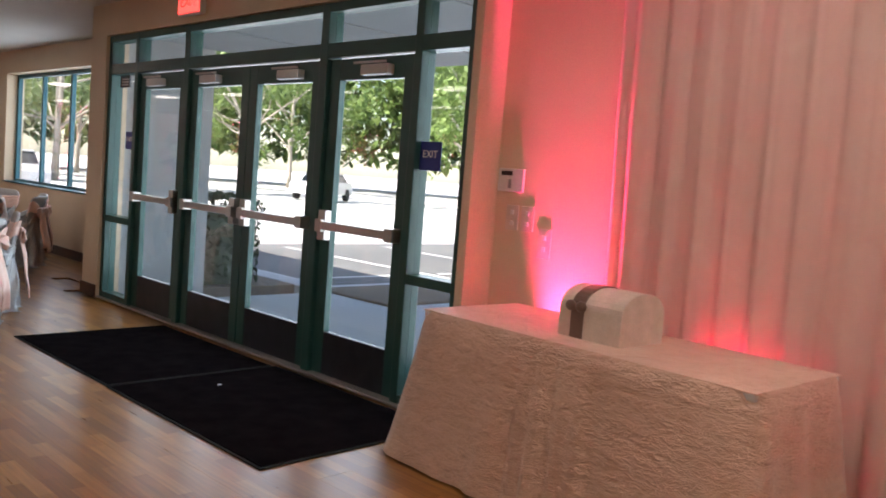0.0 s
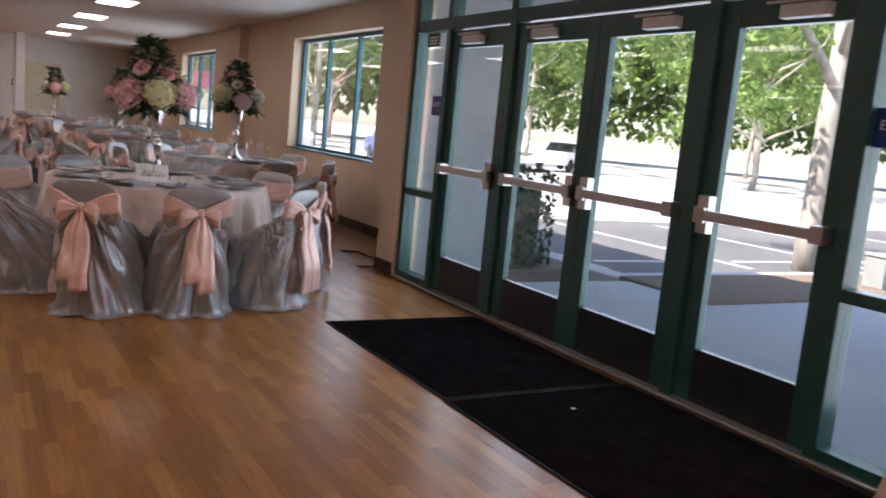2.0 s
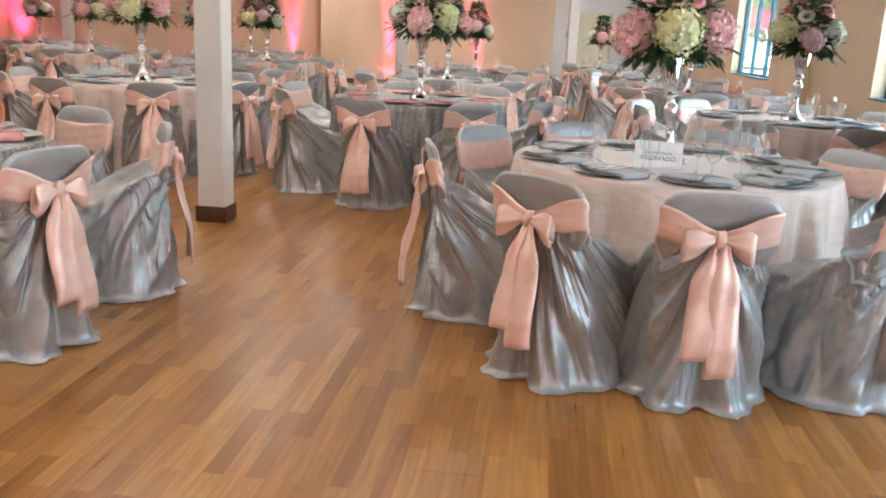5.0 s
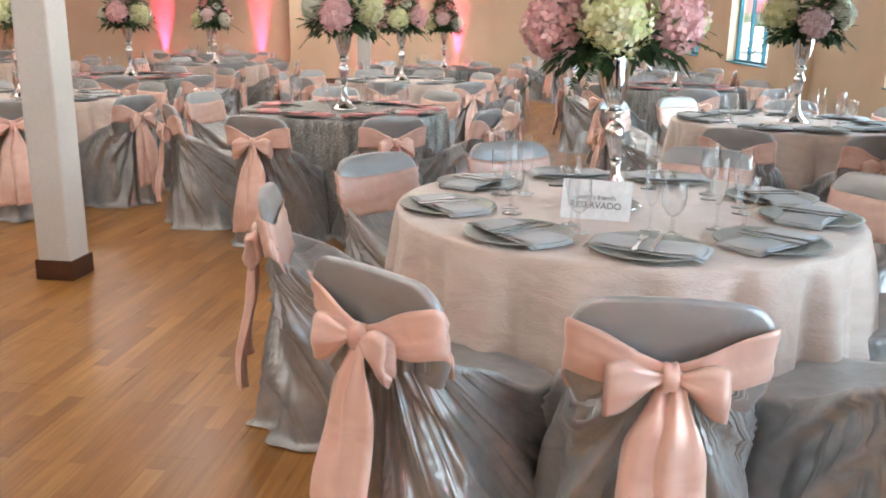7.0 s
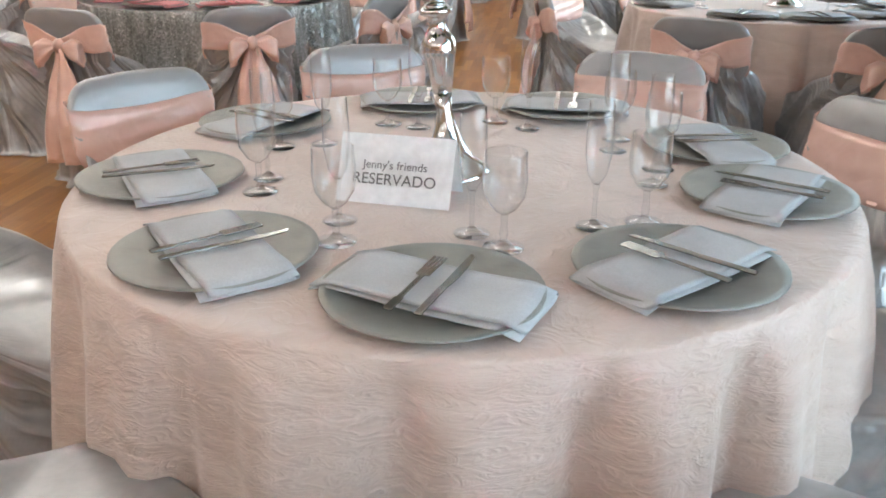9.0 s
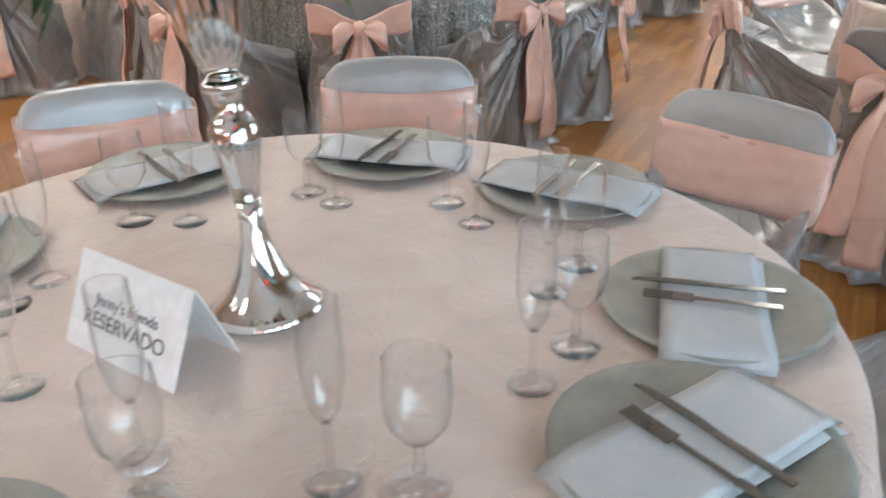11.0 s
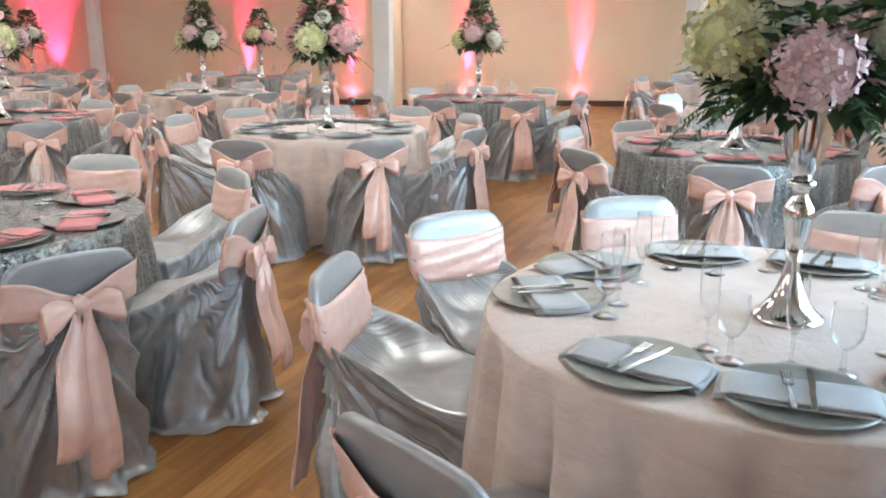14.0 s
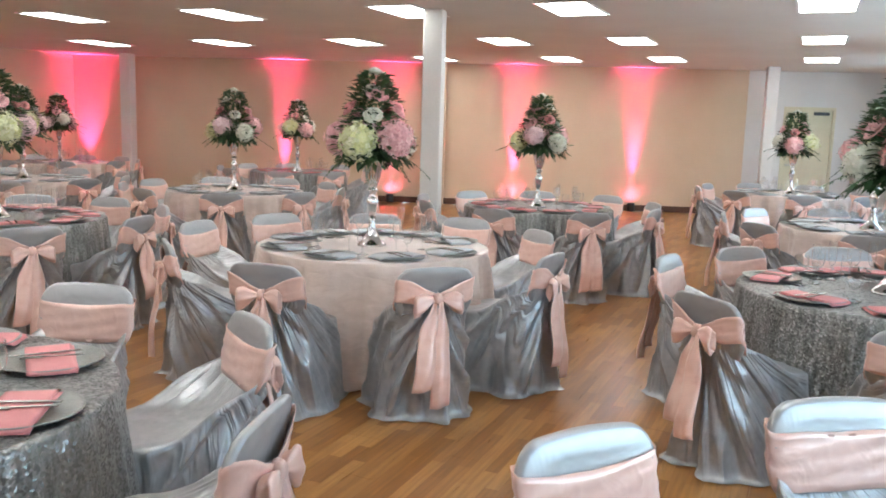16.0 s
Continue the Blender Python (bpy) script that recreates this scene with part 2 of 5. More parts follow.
MAT = mottled("black_carpet_mat", (0.006, 0.005, 0.006), (0.013, 0.011, 0.012), 0.95, scale=7, fine=420, bumpy=0.6, spec=0.0)
RUBBER = mottled("mat_rubber_edge", (0.006, 0.006, 0.006), (0.012, 0.012, 0.012), 0.85, spec=0.2)
PANE = thin_glass("window_glass", (0.90, 0.94, 0.94))
CRYSTAL = thin_glass("clear_glass", (0.985, 0.99, 0.99), 0.01, 2.1, 3.2)
COVER = draped_satin("silver_satin", (0.34, 0.345, 0.345), (0.43, 0.43, 0.425), 0.34, 0.5)
BACKCLOTH = satin("silver_satin_smooth", (0.36, 0.365, 0.365), (0.43, 0.43, 0.425), 0.38, 0.42, 0.35, 0.12, 7.0, 0.6)
SASH = satin("peach_satin", (0.77, 0.49, 0.40), (0.86, 0.60, 0.51), 0.3, 0.15, 0.3, 0.2, 9.0)
CHAMP = crinkle_cloth("champagne_crinkle_cloth", (0.59, 0.47, 0.40), (0.69, 0.57, 0.50), 0.45)
PEACHCLOTH = crinkle_cloth("peach_crinkle_cloth", (0.60, 0.38, 0.26), (0.70, 0.46, 0.33), 0.95)
SEQUIN = sequin_cloth()
CHARGER = mottled("silver_glass_charger", (0.28, 0.29, 0.265), (0.37, 0.38, 0.345), 0.28, 0.7, scale=20, fine=420, bumpy=0.5)
GREYNAP = mottled("grey_napkin", (0.48, 0.50, 0.51), (0.57, 0.59, 0.60), 0.75, scale=12, fine=300, bumpy=0.15)
PINKNAP = mottled("pink_napkin", (0.72, 0.27, 0.27), (0.80, 0.34, 0.33), 0.7, scale=12, fine=300, bumpy=0.15)
SILVER = mottled("polished_silver", (0.78, 0.78, 0.78), (0.86, 0.86, 0.85), 0.07, 1.0, scale=8, fine=50, bumpy=0.0)
CUTLERY = mottled("cutlery_steel", (0.26, 0.25, 0.235), (0.34, 0.33, 0.31), 0.2, 1.0, scale=20, fine=100, bumpy=0.0)
CARD = mottled("white_card", (0.87, 0.87, 0.87), (0.9, 0.9, 0.9), 0.6)
INK = mottled("grey_ink", (0.12, 0.12, 0.12), (0.18, 0.18, 0.18), 0.6)
CREAM_PETAL = island_tint("cream_petals", (0.66, 0.66, 0.30), (0.84, 0.82, 0.60))
PINK_PETAL = island_tint("pink_petals", (0.78, 0.40, 0.41), (0.90, 0.62, 0.60))
MAUVE_PETAL = island_tint("mauve_petals", (0.72, 0.50, 0.52), (0.85, 0.67, 0.67))
WHITE_PETAL = island_tint("white_petals", (0.70, 0.72, 0.58), (0.84, 0.84, 0.76))
ROSE_PETAL = island_tint("coral_petals", (0.66, 0.22, 0.22), (0.80, 0.42, 0.40))
LEAF = island_tint("dark_leaves", (0.012, 0.035, 0.012), (0.05, 0.10, 0.035))
FERN = island_tint("fern_leaves", (0.035, 0.08, 0.03), (0.09, 0.16, 0.06))
# pale sheer cloth; the uplights' pink is partly put into its colour
CURTAIN = satin("pink_tinted_sheer_curtain", (0.86, 0.60, 0.52), (0.9, 0.68, 0.59), 0.6, 0.0, 0.1, 0.2, 5.0, 0.3)
cn = CURTAIN.node_tree
tl, tx = cn.nodes.new("ShaderNodeBsdfTranslucent"), cn.nodes.new("ShaderNodeMixShader")
tl.inputs[0].default_value = (0.85, 0.6, 0.5, 1)
tx.inputs[0].default_value = 0.35
cn.links.new(cn.nodes["Principled BSDF"].outputs[0], tx.inputs[1])
cn.links.new(tl.outputs[0], tx.inputs[2])
cn.links.new(tx.outputs[0], cn.nodes["Material Output"].inputs[0])
BOXM = mottled("ivory_paper", (0.62, 0.52, 0.42), (0.72, 0.62, 0.52), 0.5, scale=16, fine=120)
BROWNM = mottled("bronze_ribbon", (0.14, 0.09, 0.07), (0.22, 0.15, 0.11), 0.35)
PLASTIC = mottled("white_plastic", (0.66, 0.64, 0.6), (0.74, 0.72, 0.68), 0.4)
DARKP = mottled("black_plastic", (0.012, 0.012, 0.012), (0.025, 0.025, 0.025), 0.4)
BLUESIGN = mottled("blue_sign", (0.012, 0.028, 0.22), (0.018, 0.04, 0.28), 0.4)
REDSIGN = glow("red_exit_lens", (0.85, 0.05, 0.04), 1.2)
WHITELET = mottled("white_letters", (0.8, 0.8, 0.8), (0.85, 0.85, 0.85), 0.5)
LAMP = glow("fluorescent_diffuser", (1.0, 0.97, 0.91), 1.9)
TROFFER = mottled("white_enamel", (0.7, 0.69, 0.66), (0.78, 0.77, 0.74), 0.4)
LENS = glow("uplight_lens", (1.0, 0.12, 0.25), 45.0)
FDOOR = mottled("cream_door_paint", (0.68, 0.62, 0.42), (0.74, 0.68, 0.48), 0.5)
CONCRETE = mottled("pavement_concrete", (0.46, 0.47, 0.48), (0.56, 0.56, 0.56), 0.85, scale=0.7, fine=40, bumpy=0.2)
ASPHALT = mottled("asphalt", (0.10, 0.10, 0.10), (0.15, 0.15, 0.145), 0.9, scale=0.4, fine=60, bumpy=0.3)
# sunlit part of the lot: its glare is put into this paler colour
SUNLITLOT = mottled("sun_paled_parking_ground", (0.58, 0.57, 0.55), (0.68, 0.67, 0.64), 0.9, scale=0.3, fine=40, bumpy=0.2)
STRIPE = mottled("parking_paint", (0.6, 0.6, 0.58), (0.72, 0.72, 0.7), 0.7)
MULCH = mottled("bark_mulch", (0.12, 0.085, 0.06), (0.28, 0.21, 0.15), 0.95, scale=30, fine=90, bumpy=1.0)
BARK = mottled("sycamore_bark", (0.26, 0.23, 0.19), (0.52, 0.47, 0.40), 0.85, scale=5, fine=40, bumpy=0.5, stretch=(1, 1, 0.4))
TREELEAF = island_tint("tree_leaves", (0.07, 0.14, 0.03), (0.24, 0.34, 0.10), 0.45, 0.3)
HEDGELEAF = island_tint("hedge_leaves", (0.015, 0.04, 0.012), (0.05, 0.09, 0.03))
STUCCO = mottled("pale_stucco", (0.42, 0.45, 0.46), (0.50, 0.53, 0.54), 0.85, scale=2, fine=120, bumpy=0.3)
CARWHITE = mottled("white_car_paint", (0.7, 0.7, 0.7), (0.76, 0.76, 0.76), 0.2)
CARBLUE = mottled("blue_car_paint", (0.03, 0.07, 0.22), (0.04, 0.09, 0.26), 0.2)
CARDARK = mottled("dark_car_glass", (0.01, 0.012, 0.014), (0.02, 0.022, 0.025), 0.08)
TYRE = mottled("tyre_rubber", (0.01, 0.01, 0.01), (0.02, 0.02, 0.02), 0.8)
REDFAB = mottled("red_canopy", (0.36, 0.03, 0.05), (0.46, 0.05, 0.07), 0.7)
UTIL = mottled("grey_utility_box", (0.26, 0.28, 0.27), (0.34, 0.36, 0.35), 0.6)


# ---- mesh helpers ----
def mesh_of(name, bm, mat, smooth=False):
    me = bpy.data.meshes.new(name)
    bmesh.ops.recalc_face_normals(bm, faces=bm.faces)
    bm.to_mesh(me)
    bm.free()
    me.materials.append(mat)
    if smooth:
        me.polygons.foreach_set("use_smooth", [True] * len(me.polygons))
    return me


def part(name, bm, mat, parent=None, label="", smooth=False):
    ob = new(name, mesh_of(name, bm, mat, smooth))
    if parent:
        ob.parent = parent
    if label:
        ob["label"] = label
    return ob


def share(name, me, parent, m=None):
    ob = new(name, me)
    ob.parent = parent
    if m is not None:
        ob.matrix_basis = m
    return ob


def thing(name, label, category, group="", m=None, kind=""):
    ob = tagged(new(name), label, category, group, kind)
    if m is not None:
        ob.matrix_basis = m
    return ob


def block(bm, x0, y0, z0, x1, y1, z1, bevel=0.0):
    r = bmesh.ops.create_cube(bm, size=1, matrix=Matrix.Translation(((x0 + x1) / 2, (y0 + y1) / 2, (z0 + z1) / 2)) @ Matrix.Diagonal((abs(x1 - x0), abs(y1 - y0), abs(z1 - z0), 1)))
    if bevel:
        es = list({e for v in r["verts"] for e in v.link_edges})
        bmesh.ops.bevel(bm, geom=es, offset=bevel, segments=2, affect="EDGES", profile=0.5)
    return bm


def box(x0, y0, z0, x1, y1, z1, bevel=0.0):
    return block(bmesh.new(), x0, y0, z0, x1, y1, z1, bevel)


def lathe(profile, n=24, bm=None, cx=0, cy=0, wave=None, cap=True):
    bm = bm or bmesh.new()
    rings = []
    for r, z in profile:
        ring = []
        for i in range(n):
            a = 2 * math.pi * i / n
            rr = r * (1 + (wave(a, z) if wave else 0))
            ring.append(bm.verts.new((cx + rr * math.cos(a), cy + rr * math.sin(a), z)))
        rings.append(ring)
    for a, b in zip(rings, rings[1:]):
        for i in range(n):
            bm.faces.new((a[i], a[(i + 1) % n], b[(i + 1) % n], b[i]))
    for ring, (r, z) in ((rings[0], profile[0]), (rings[-1], profile[-1])):
        if cap and r > 1e-4:
            bm.faces.new(ring)
    return bm


def loft(rings, close=True, cap=True, bm=None):
    bm = bm or bmesh.new()
    vs = [[bm.verts.new(p) for p in ring] for ring in rings]
    n = len(vs[0])
    for a, b in zip(vs, vs[1:]):
        for i in range(n if close else n - 1):
            bm.faces.new((a[i], a[(i + 1) % n], b[(i + 1) % n], b[i]))
    if cap and close:
        bm.faces.new(vs[0])
        bm.faces.new(vs[-1])
    return bm


def sheet(fn, nu, nv, thick=0.003, bm=None):
    """A cloth strip over (u, v) in 0..1, with thickness."""
    bm = bm or bmesh.new()
    g = [[Vector(fn(i / nu, j / nv)) for j in range(nv + 1)] for i in range(nu + 1)]
    top = [[bm.verts.new(p) for p in row] for row in g]
    low = []
    for i in range(nu + 1):
        row = []
        for j in range(nv + 1):
            du = g[min(i + 1, nu)][j] - g[max(i - 1, 0)][j]
            dv = g[i][min(j + 1, nv)] - g[i][max(j - 1, 0)]
            n = du.cross(dv)
            n = n.normalized() if n.length > 1e-9 else Vector((0, 0, 1))
            row.append(bm.verts.new(g[i][j] - n * thick))
        low.append(row)
    for i in range(nu):
        for j in range(nv):
            bm.faces.new((top[i][j], top[i + 1][j], top[i + 1][j + 1], top[i][j + 1]))
            bm.faces.new((low[i][j + 1], low[i + 1][j + 1], low[i + 1][j], low[i][j]))
    for i in range(nu):
        bm.faces.new((top[i][0], low[i][0], low[i + 1][0], top[i + 1][0]))
        bm.faces.new((top[i][nv], top[i + 1][nv], low[i + 1][nv], low[i][nv]))
    for j in range(nv):
        bm.faces.new((top[0][j], top[0][j + 1], low[0][j + 1], low[0][j]))
        bm.faces.new((top[nu][j], low[nu][j], low[nu][j + 1], top[nu][j + 1]))
    return bm


def letters(name, text, size, mat, parent, m, depth=0.001, align="CENTER"):
    cu = bpy.data.curves.new(name, "FONT")
    cu.body, cu.size, cu.extrude, cu.align_x, cu.align_y = text, size, depth, align, "CENTER"
    tmp = bpy.data.objects.new(name, cu)
    me = bpy.data.meshes.new_from_object(tmp)
    bpy.data.objects.remove(tmp)
    me.materials.append(mat)
    return share(name, me, parent, m)


def pane(bm, parent):
    p = part("pane", bm, PANE, parent)
    p.visible_shadow = False
    return p


def structure(name, bm, mat, label, category, smooth=False):
    return tagged(part(name, bm, mat, None, "", smooth), label, category, "", "structure")


def far_y(x):
    return FAR0 + FARK * x


# ---- the large structure ----
DX = 3.53                 # inner face of the entrance wall
WX = 4.45                 # inner face of the window wall
LX = -12.0                # left wall
BY = -4.0                 # wall behind the start

floor = structure("floor", box(LX - 0.2, BY - 0.2, -0.14, DX + 0.05, 8.5, -0.02), FLOOR, "oak strip floor with a satin finish", "floor")
part("floor_slab", box(LX - 0.2, 8.5, -0.14, WX + 0.05, far_y(WX) + 0.3, -0.02), FLOOR, floor)
ceil_bm = box(LX - 0.2, BY - 0.2, CEIL, DX + 0.25, 8.5, CEIL + 0.2)
block(ceil_bm, LX - 0.2, 8.5, CEIL, WX + 0.25, far_y(WX) + 0.3, CEIL + 0.2)
structure("ceiling", ceil_bm, CEILM, "plain cream painted ceiling with recessed lights", "ceiling")

# entrance wall: pieces round the glazed opening
ew = structure("wall_entrance", box(DX, 3.44, 0, DX + 0.22, 3.50, CEIL), WALL, "cream painted wall round the entrance doors", "wall")
part("wall_panel", box(DX, 3.50, 2.50, DX + 0.22, 8.28, CEIL), WALL, ew)
part("wall_panel", box(DX, 8.28, 0, DX + 0.22, 8.62, CEIL), WALL, ew)
# upper wall out of view, added so the building shades the pavement
part("wall_panel", box(DX + 0.003, 3.2, CEIL + 0.2, DX + 0.25, 8.6, 4.6), STUCCO, ew)
structure("wall_gift", box(3.75, BY, 0, 3.95, 3.44, CEIL), WALL, "cream painted wall washed by pink uplight", "wall")
structure("wall_return", box(DX + 0.22, 8.36, -0.1, WX + 0.27, 8.62, 4.6), STUCCO, "pale stucco return wall beside the doors", "wall")

# window wall with three openings
WINS = ((10.85, 13.95), (18.5, 21.4), (24.4, 26.2))
Z0, Z1 = 0.86, 2.47
ww = structure("wall_windows", box(WX, 8.62, 0, WX + 0.25, 10.85, CEIL), WALL, "cream painted wall with three wide windows", "wall")
ys = [10.85, 13.95, 18.5, 21.4, 24.4, 26.2, far_y(WX) + 0.2]
for a, b in ((13.95, 18.5), (21.4, 24.4), (26.2, ys[-1])):
    part("wall_panel", box(WX, a, 0, WX + 0.25, b, CEIL), WALL, ww)
for a, b in WINS:
    part("wall_panel", box(WX, a, 0, WX + 0.25, b, Z0), WALL, ww)
    part("wall_panel", box(WX, a, Z1, WX + 0.25, b, CEIL), WALL, ww)
part("pilaster", box(WX - 0.16, 16.3, 0, WX, 17.1, CEIL), WALL, ww)
# unseen upper length along the windows, added to lengthen the building's shadow
part("wall_panel", box(WX + 0.003, 8.62, CEIL, WX + 0.27, ys[-1], 4.6), STUCCO, ww)


def wall_quad(x0, y0, x1, y1, t, z0=0.0, z1=CEIL):
    d = Vector((y1 - y0, x0 - x1, 0)).normalized() * t
    pts = [Vector((x0, y0, 0)), Vector((x1, y1, 0)), Vector((x1, y1, 0)) - d, Vector((x0, y0, 0)) - d]
    return loft([[(p.x, p.y, z) for p in pts] for z in (z0, z1)])


fw = structure("wall_far", wall_quad(LX - 0.2, far_y(LX - 0.2), 0.95, far_y(0.95), 0.2), WALL, "cream painted far wall with pink uplights", "wall")
part("wall_panel", wall_quad(0.95, far_y(0.95), 1.62, far_y(1.62), 0.2), WHITE_WALL, fw)
part("wall_panel", wall_quad(2.54, far_y(2.54), WX + 0.25, far_y(WX + 0.25), 0.2), WHITE_WALL, fw)
part("wall_panel", wall_quad(1.62, far_y(1.62), 2.54, far_y(2.54), 0.2, 2.13), WHITE_WALL, fw)
structure("wall_left", box(LX - 0.2, BY, 0, LX, far_y(LX), CEIL), WALL, "cream painted side wall of the hall", "wall")
structure("wall_back", box(LX, BY - 0.2, 0, 3.95, BY, CEIL), WALL, "cream painted back wall of the hall", "wall")
part("pilaster", wall_quad(-4.95, far_y(-4.95) - 0.16, -4.55, far_y(-4.55) - 0.16, -0.15), WALL, fw)

# baseboards
bb = structure("baseboard", wall_quad(LX, far_y(LX) - 0.016, 1.62, far_y(1.62) - 0.016, -0.015, 0, 0.12), TRIM, "dark brown wooden baseboard", "baseboard")
for x0, y0, x1, y1 in ((WX - 0.014, 8.62, WX, 16.3), (WX - 0.014, 17.1, WX, 28.4), (WX - 0.175, 16.3, WX - 0.16, 17.1), (DX - 0.014, 8.29, DX, 8.634), (DX - 0.014, 3.43, DX, 3.49), (3.736, BY, 3.75, 3.44), (LX, BY, LX + 0.014, 23.0)):
    part("baseboard_length", box(x0, y0, 0, x1, y1, 0.12, 0.003), TRIM, bb)
part("baseboard_length", box(DX - 0.014, 8.62, 0, WX, 8.634, 0.12, 0.003), TRIM, bb)


# ---- entrance glazing ----
def glazed_frame():
    st = thing("door_frame", "dark green metal entrance frame with transom glass", "door frame", kind="structure")
    x0, x1 = DX + 0.03, DX + 0.15
    for y in (3.50, 3.945, 4.86, 6.73, 7.66, 8.215):
        w = 0.065 if y not in (4.86, 6.73) else 0.085
        part("mullion", box(x0, y, 0, x1, y + w, 2.50, 0.006), TEAL, st)
    for z0, z1 in ((2.14, 2.235), (2.44, 2.50)):
        part("rail", box(x0 + 0.002, 3.52, z0, x1 - 0.002, 8.26, z1, 0.005), TEAL, st)
    for ya, yb in ((3.565, 3.945), (7.725, 8.215)):
        for z0, z1 in ((0.0, 0.07), (0.75, 0.81)):
            part("rail", box(x0 + 0.003, ya, z0, x1 - 0.003, yb, z1, 0.004), TEAL, st)
        for z0, z1 in ((0.07, 0.75), (0.81, 2.14)):
            pane(box(DX + 0.085, ya, z0, DX + 0.091, yb, z1), st)
    for ya, yb in ((3.565, 3.945), (4.01, 4.86), (4.945, 6.73), (6.815, 7.66), (7.725, 8.215)):
        pane(box(DX + 0.085, ya, 2.235, DX + 0.091, yb, 2.44), st)
    part("threshold", box(DX + 0.0, 3.50, 0.0, DX + 0.18, 8.28, 0.016, 0.004), STEEL, st, "worn metal threshold")
    return st


glazed_frame()


def door_leaf(name, ya, yb, hinge_low, label):
    d = tagged(new(name), label, "door", "entrance doors", "structure")
    x0, x1 = DX + 0.062, DX + 0.112
    s = 0.105
    part("stile", box(x0, ya, 0.02, x1, ya + s, 2.13, 0.004), TEAL, d)
    part("stile", box(x0, yb - s, 0.02, x1, yb, 2.13, 0.004), TEAL, d)
    part("top_rail", box(x0 + 0.001, ya + s, 1.99, x1 - 0.001, yb - s, 2.13, 0.004), TEAL, d)
    part("bottom_rail", box(x0 + 0.001, ya + s, 0.02, x1 - 0.001, yb - s, 0.31, 0.004), KICK, d, "dark scuffed kick plate")
    pane(box(DX + 0.084, ya + s, 0.31, DX + 0.09, yb - s, 1.99), d)
    bar = part("panic_bar", box(x0 - 0.075, ya + 0.07, 1.0, x0 - 0.035, yb - 0.07, 1.055, 0.008), STEEL, d, "brushed steel push bar")
    for y in (ya + 0.035, yb - 0.105):
        part("bar_mount", box(x0 - 0.08, y, 0.985, x0, y + 0.07, 1.07, 0.006), STEEL, bar)
    ye = yb - 0.11 if hinge_low else ya + 0.035
    part("latch_case", box(x0 - 0.055, ye, 0.93, x0, ye + 0.075, 1.13, 0.006), STEEL, bar)
    yc = ya + 0.2 if hinge_low else yb - 0.48
    c = part("door_closer", box(x0 - 0.06, yc, 2.01, x0, yc + 0.26, 2.075, 0.006), CLOSER, d, "pale metal door closer")
    part("closer_arm", box(x0 - 0.04, yc + 0.05, 2.085, x0 - 0.025, yc + 0.36, 2.1, 0.003), STEEL, c)
    return d


door_leaf("door_1", 6.82, 7.655, False, "green framed glass entrance door with steel push bar")
door_leaf("door_2", 5.85, 6.725, False, "green framed glass entrance door with steel push bar")
door_leaf("door_3", 4.95, 5.842, True, "green framed glass entrance door with steel push bar")
door_leaf("door_4", 4.015, 4.855, True, "green framed glass entrance door with steel push bar")


def blue_sign(y0, y1, z0, z1):
    s = thing("exit_notice", "small blue exit sign stuck on the glass", "sign", "blue exit signs")
    part("plate", box(DX + 0.078, y0, z0, DX + 0.083, y1, z1), BLUESIGN, s)
    letters("lettering", "EXIT", (z1 - z0) * 0.36, WHITELET, s, pose(DX + 0.0765, (y0 + y1) / 2, (z0 + z1) / 2 + 0.01, 90, 0, -90))


blue_sign(3.77, 3.95, 1.44, 1.61)
blue_sign(7.79, 7.95, 1.45, 1.61)
lbl = thing("hours_notice", "small dark notice on the side glass", "sign")
part("plate", box(DX + 0.078, 7.92, 2.02, DX + 0.083, 8.12, 2.13), DARKP, lbl)
for k in range(3):
    part("text_bar", box(DX + 0.0765, 7.95, 2.04 + k * 0.025, DX + 0.0778, 8.09, 2.052 + k * 0.025), WHITELET, lbl)
ex = thing("exit_sign", "lit red exit sign above the doors", "exit sign")
part("housing", box(DX - 0.055, 6.44, 2.55, DX - 0.002, 6.80, 2.76, 0.006), PLASTIC, ex)
part("face", box(DX - 0.062, 6.455, 2.565, DX - 0.056, 6.785, 2.745), REDSIGN, ex)
letters("lettering", "EXIT", 0.13, WHITELET, ex, pose(DX - 0.064, 6.62, 2.655, 90, 0, -90))


def window_unit(n, ya, yb):
    st = thing("window_%d" % n, "wide window with teal metal frame and three panes", "window", kind="structure")
    x0, x1 = WX + 0.15, WX + 0.21
    w = 0.055
    third = (yb - ya) / 3
    for k in range(4):
        y = min(max(ya + k * third - w / 2, ya), yb - w)
        part("window_frame", box(x0, y, Z0, x1, y + w, Z1, 0.004), TEALB, st)
    for z in (Z0, Z1 - w):
        part("window_frame", box(x0 + 0.002, ya + 0.001, z, x1 - 0.002, yb - 0.001, z + w, 0.004), TEALB, st)
    for k in range(3):
        pane(box(x0 + 0.027, ya + k * third + w / 2, Z0 + w, x0 + 0.033, ya + (k + 1) * third - w / 2, Z1 - w), st)
    part("window_sill", box(WX - 0.02, ya, Z0 - 0.0, x0, yb, Z0 + 0.018, 0.004), TEALB, st)


for k, (a, b) in enumerate(WINS):
    window_unit(k + 1, a, b)

# far door
fd = tagged(new("door_5"), "closed cream door with a closer at the far wall", "door", "", "structure")
fd.matrix_basis = Matrix.Translation((1.62, far_y(1.62), 0)) @ Matrix.Rotation(math.atan(FARK), 4, "Z")
L5 = 0.92 * math.sqrt(1 + FARK * FARK)
part("door_leaf", box(0.05, 0.03, 0.01, L5 - 0.05, 0.075, 2.08, 0.003), FDOOR, fd)
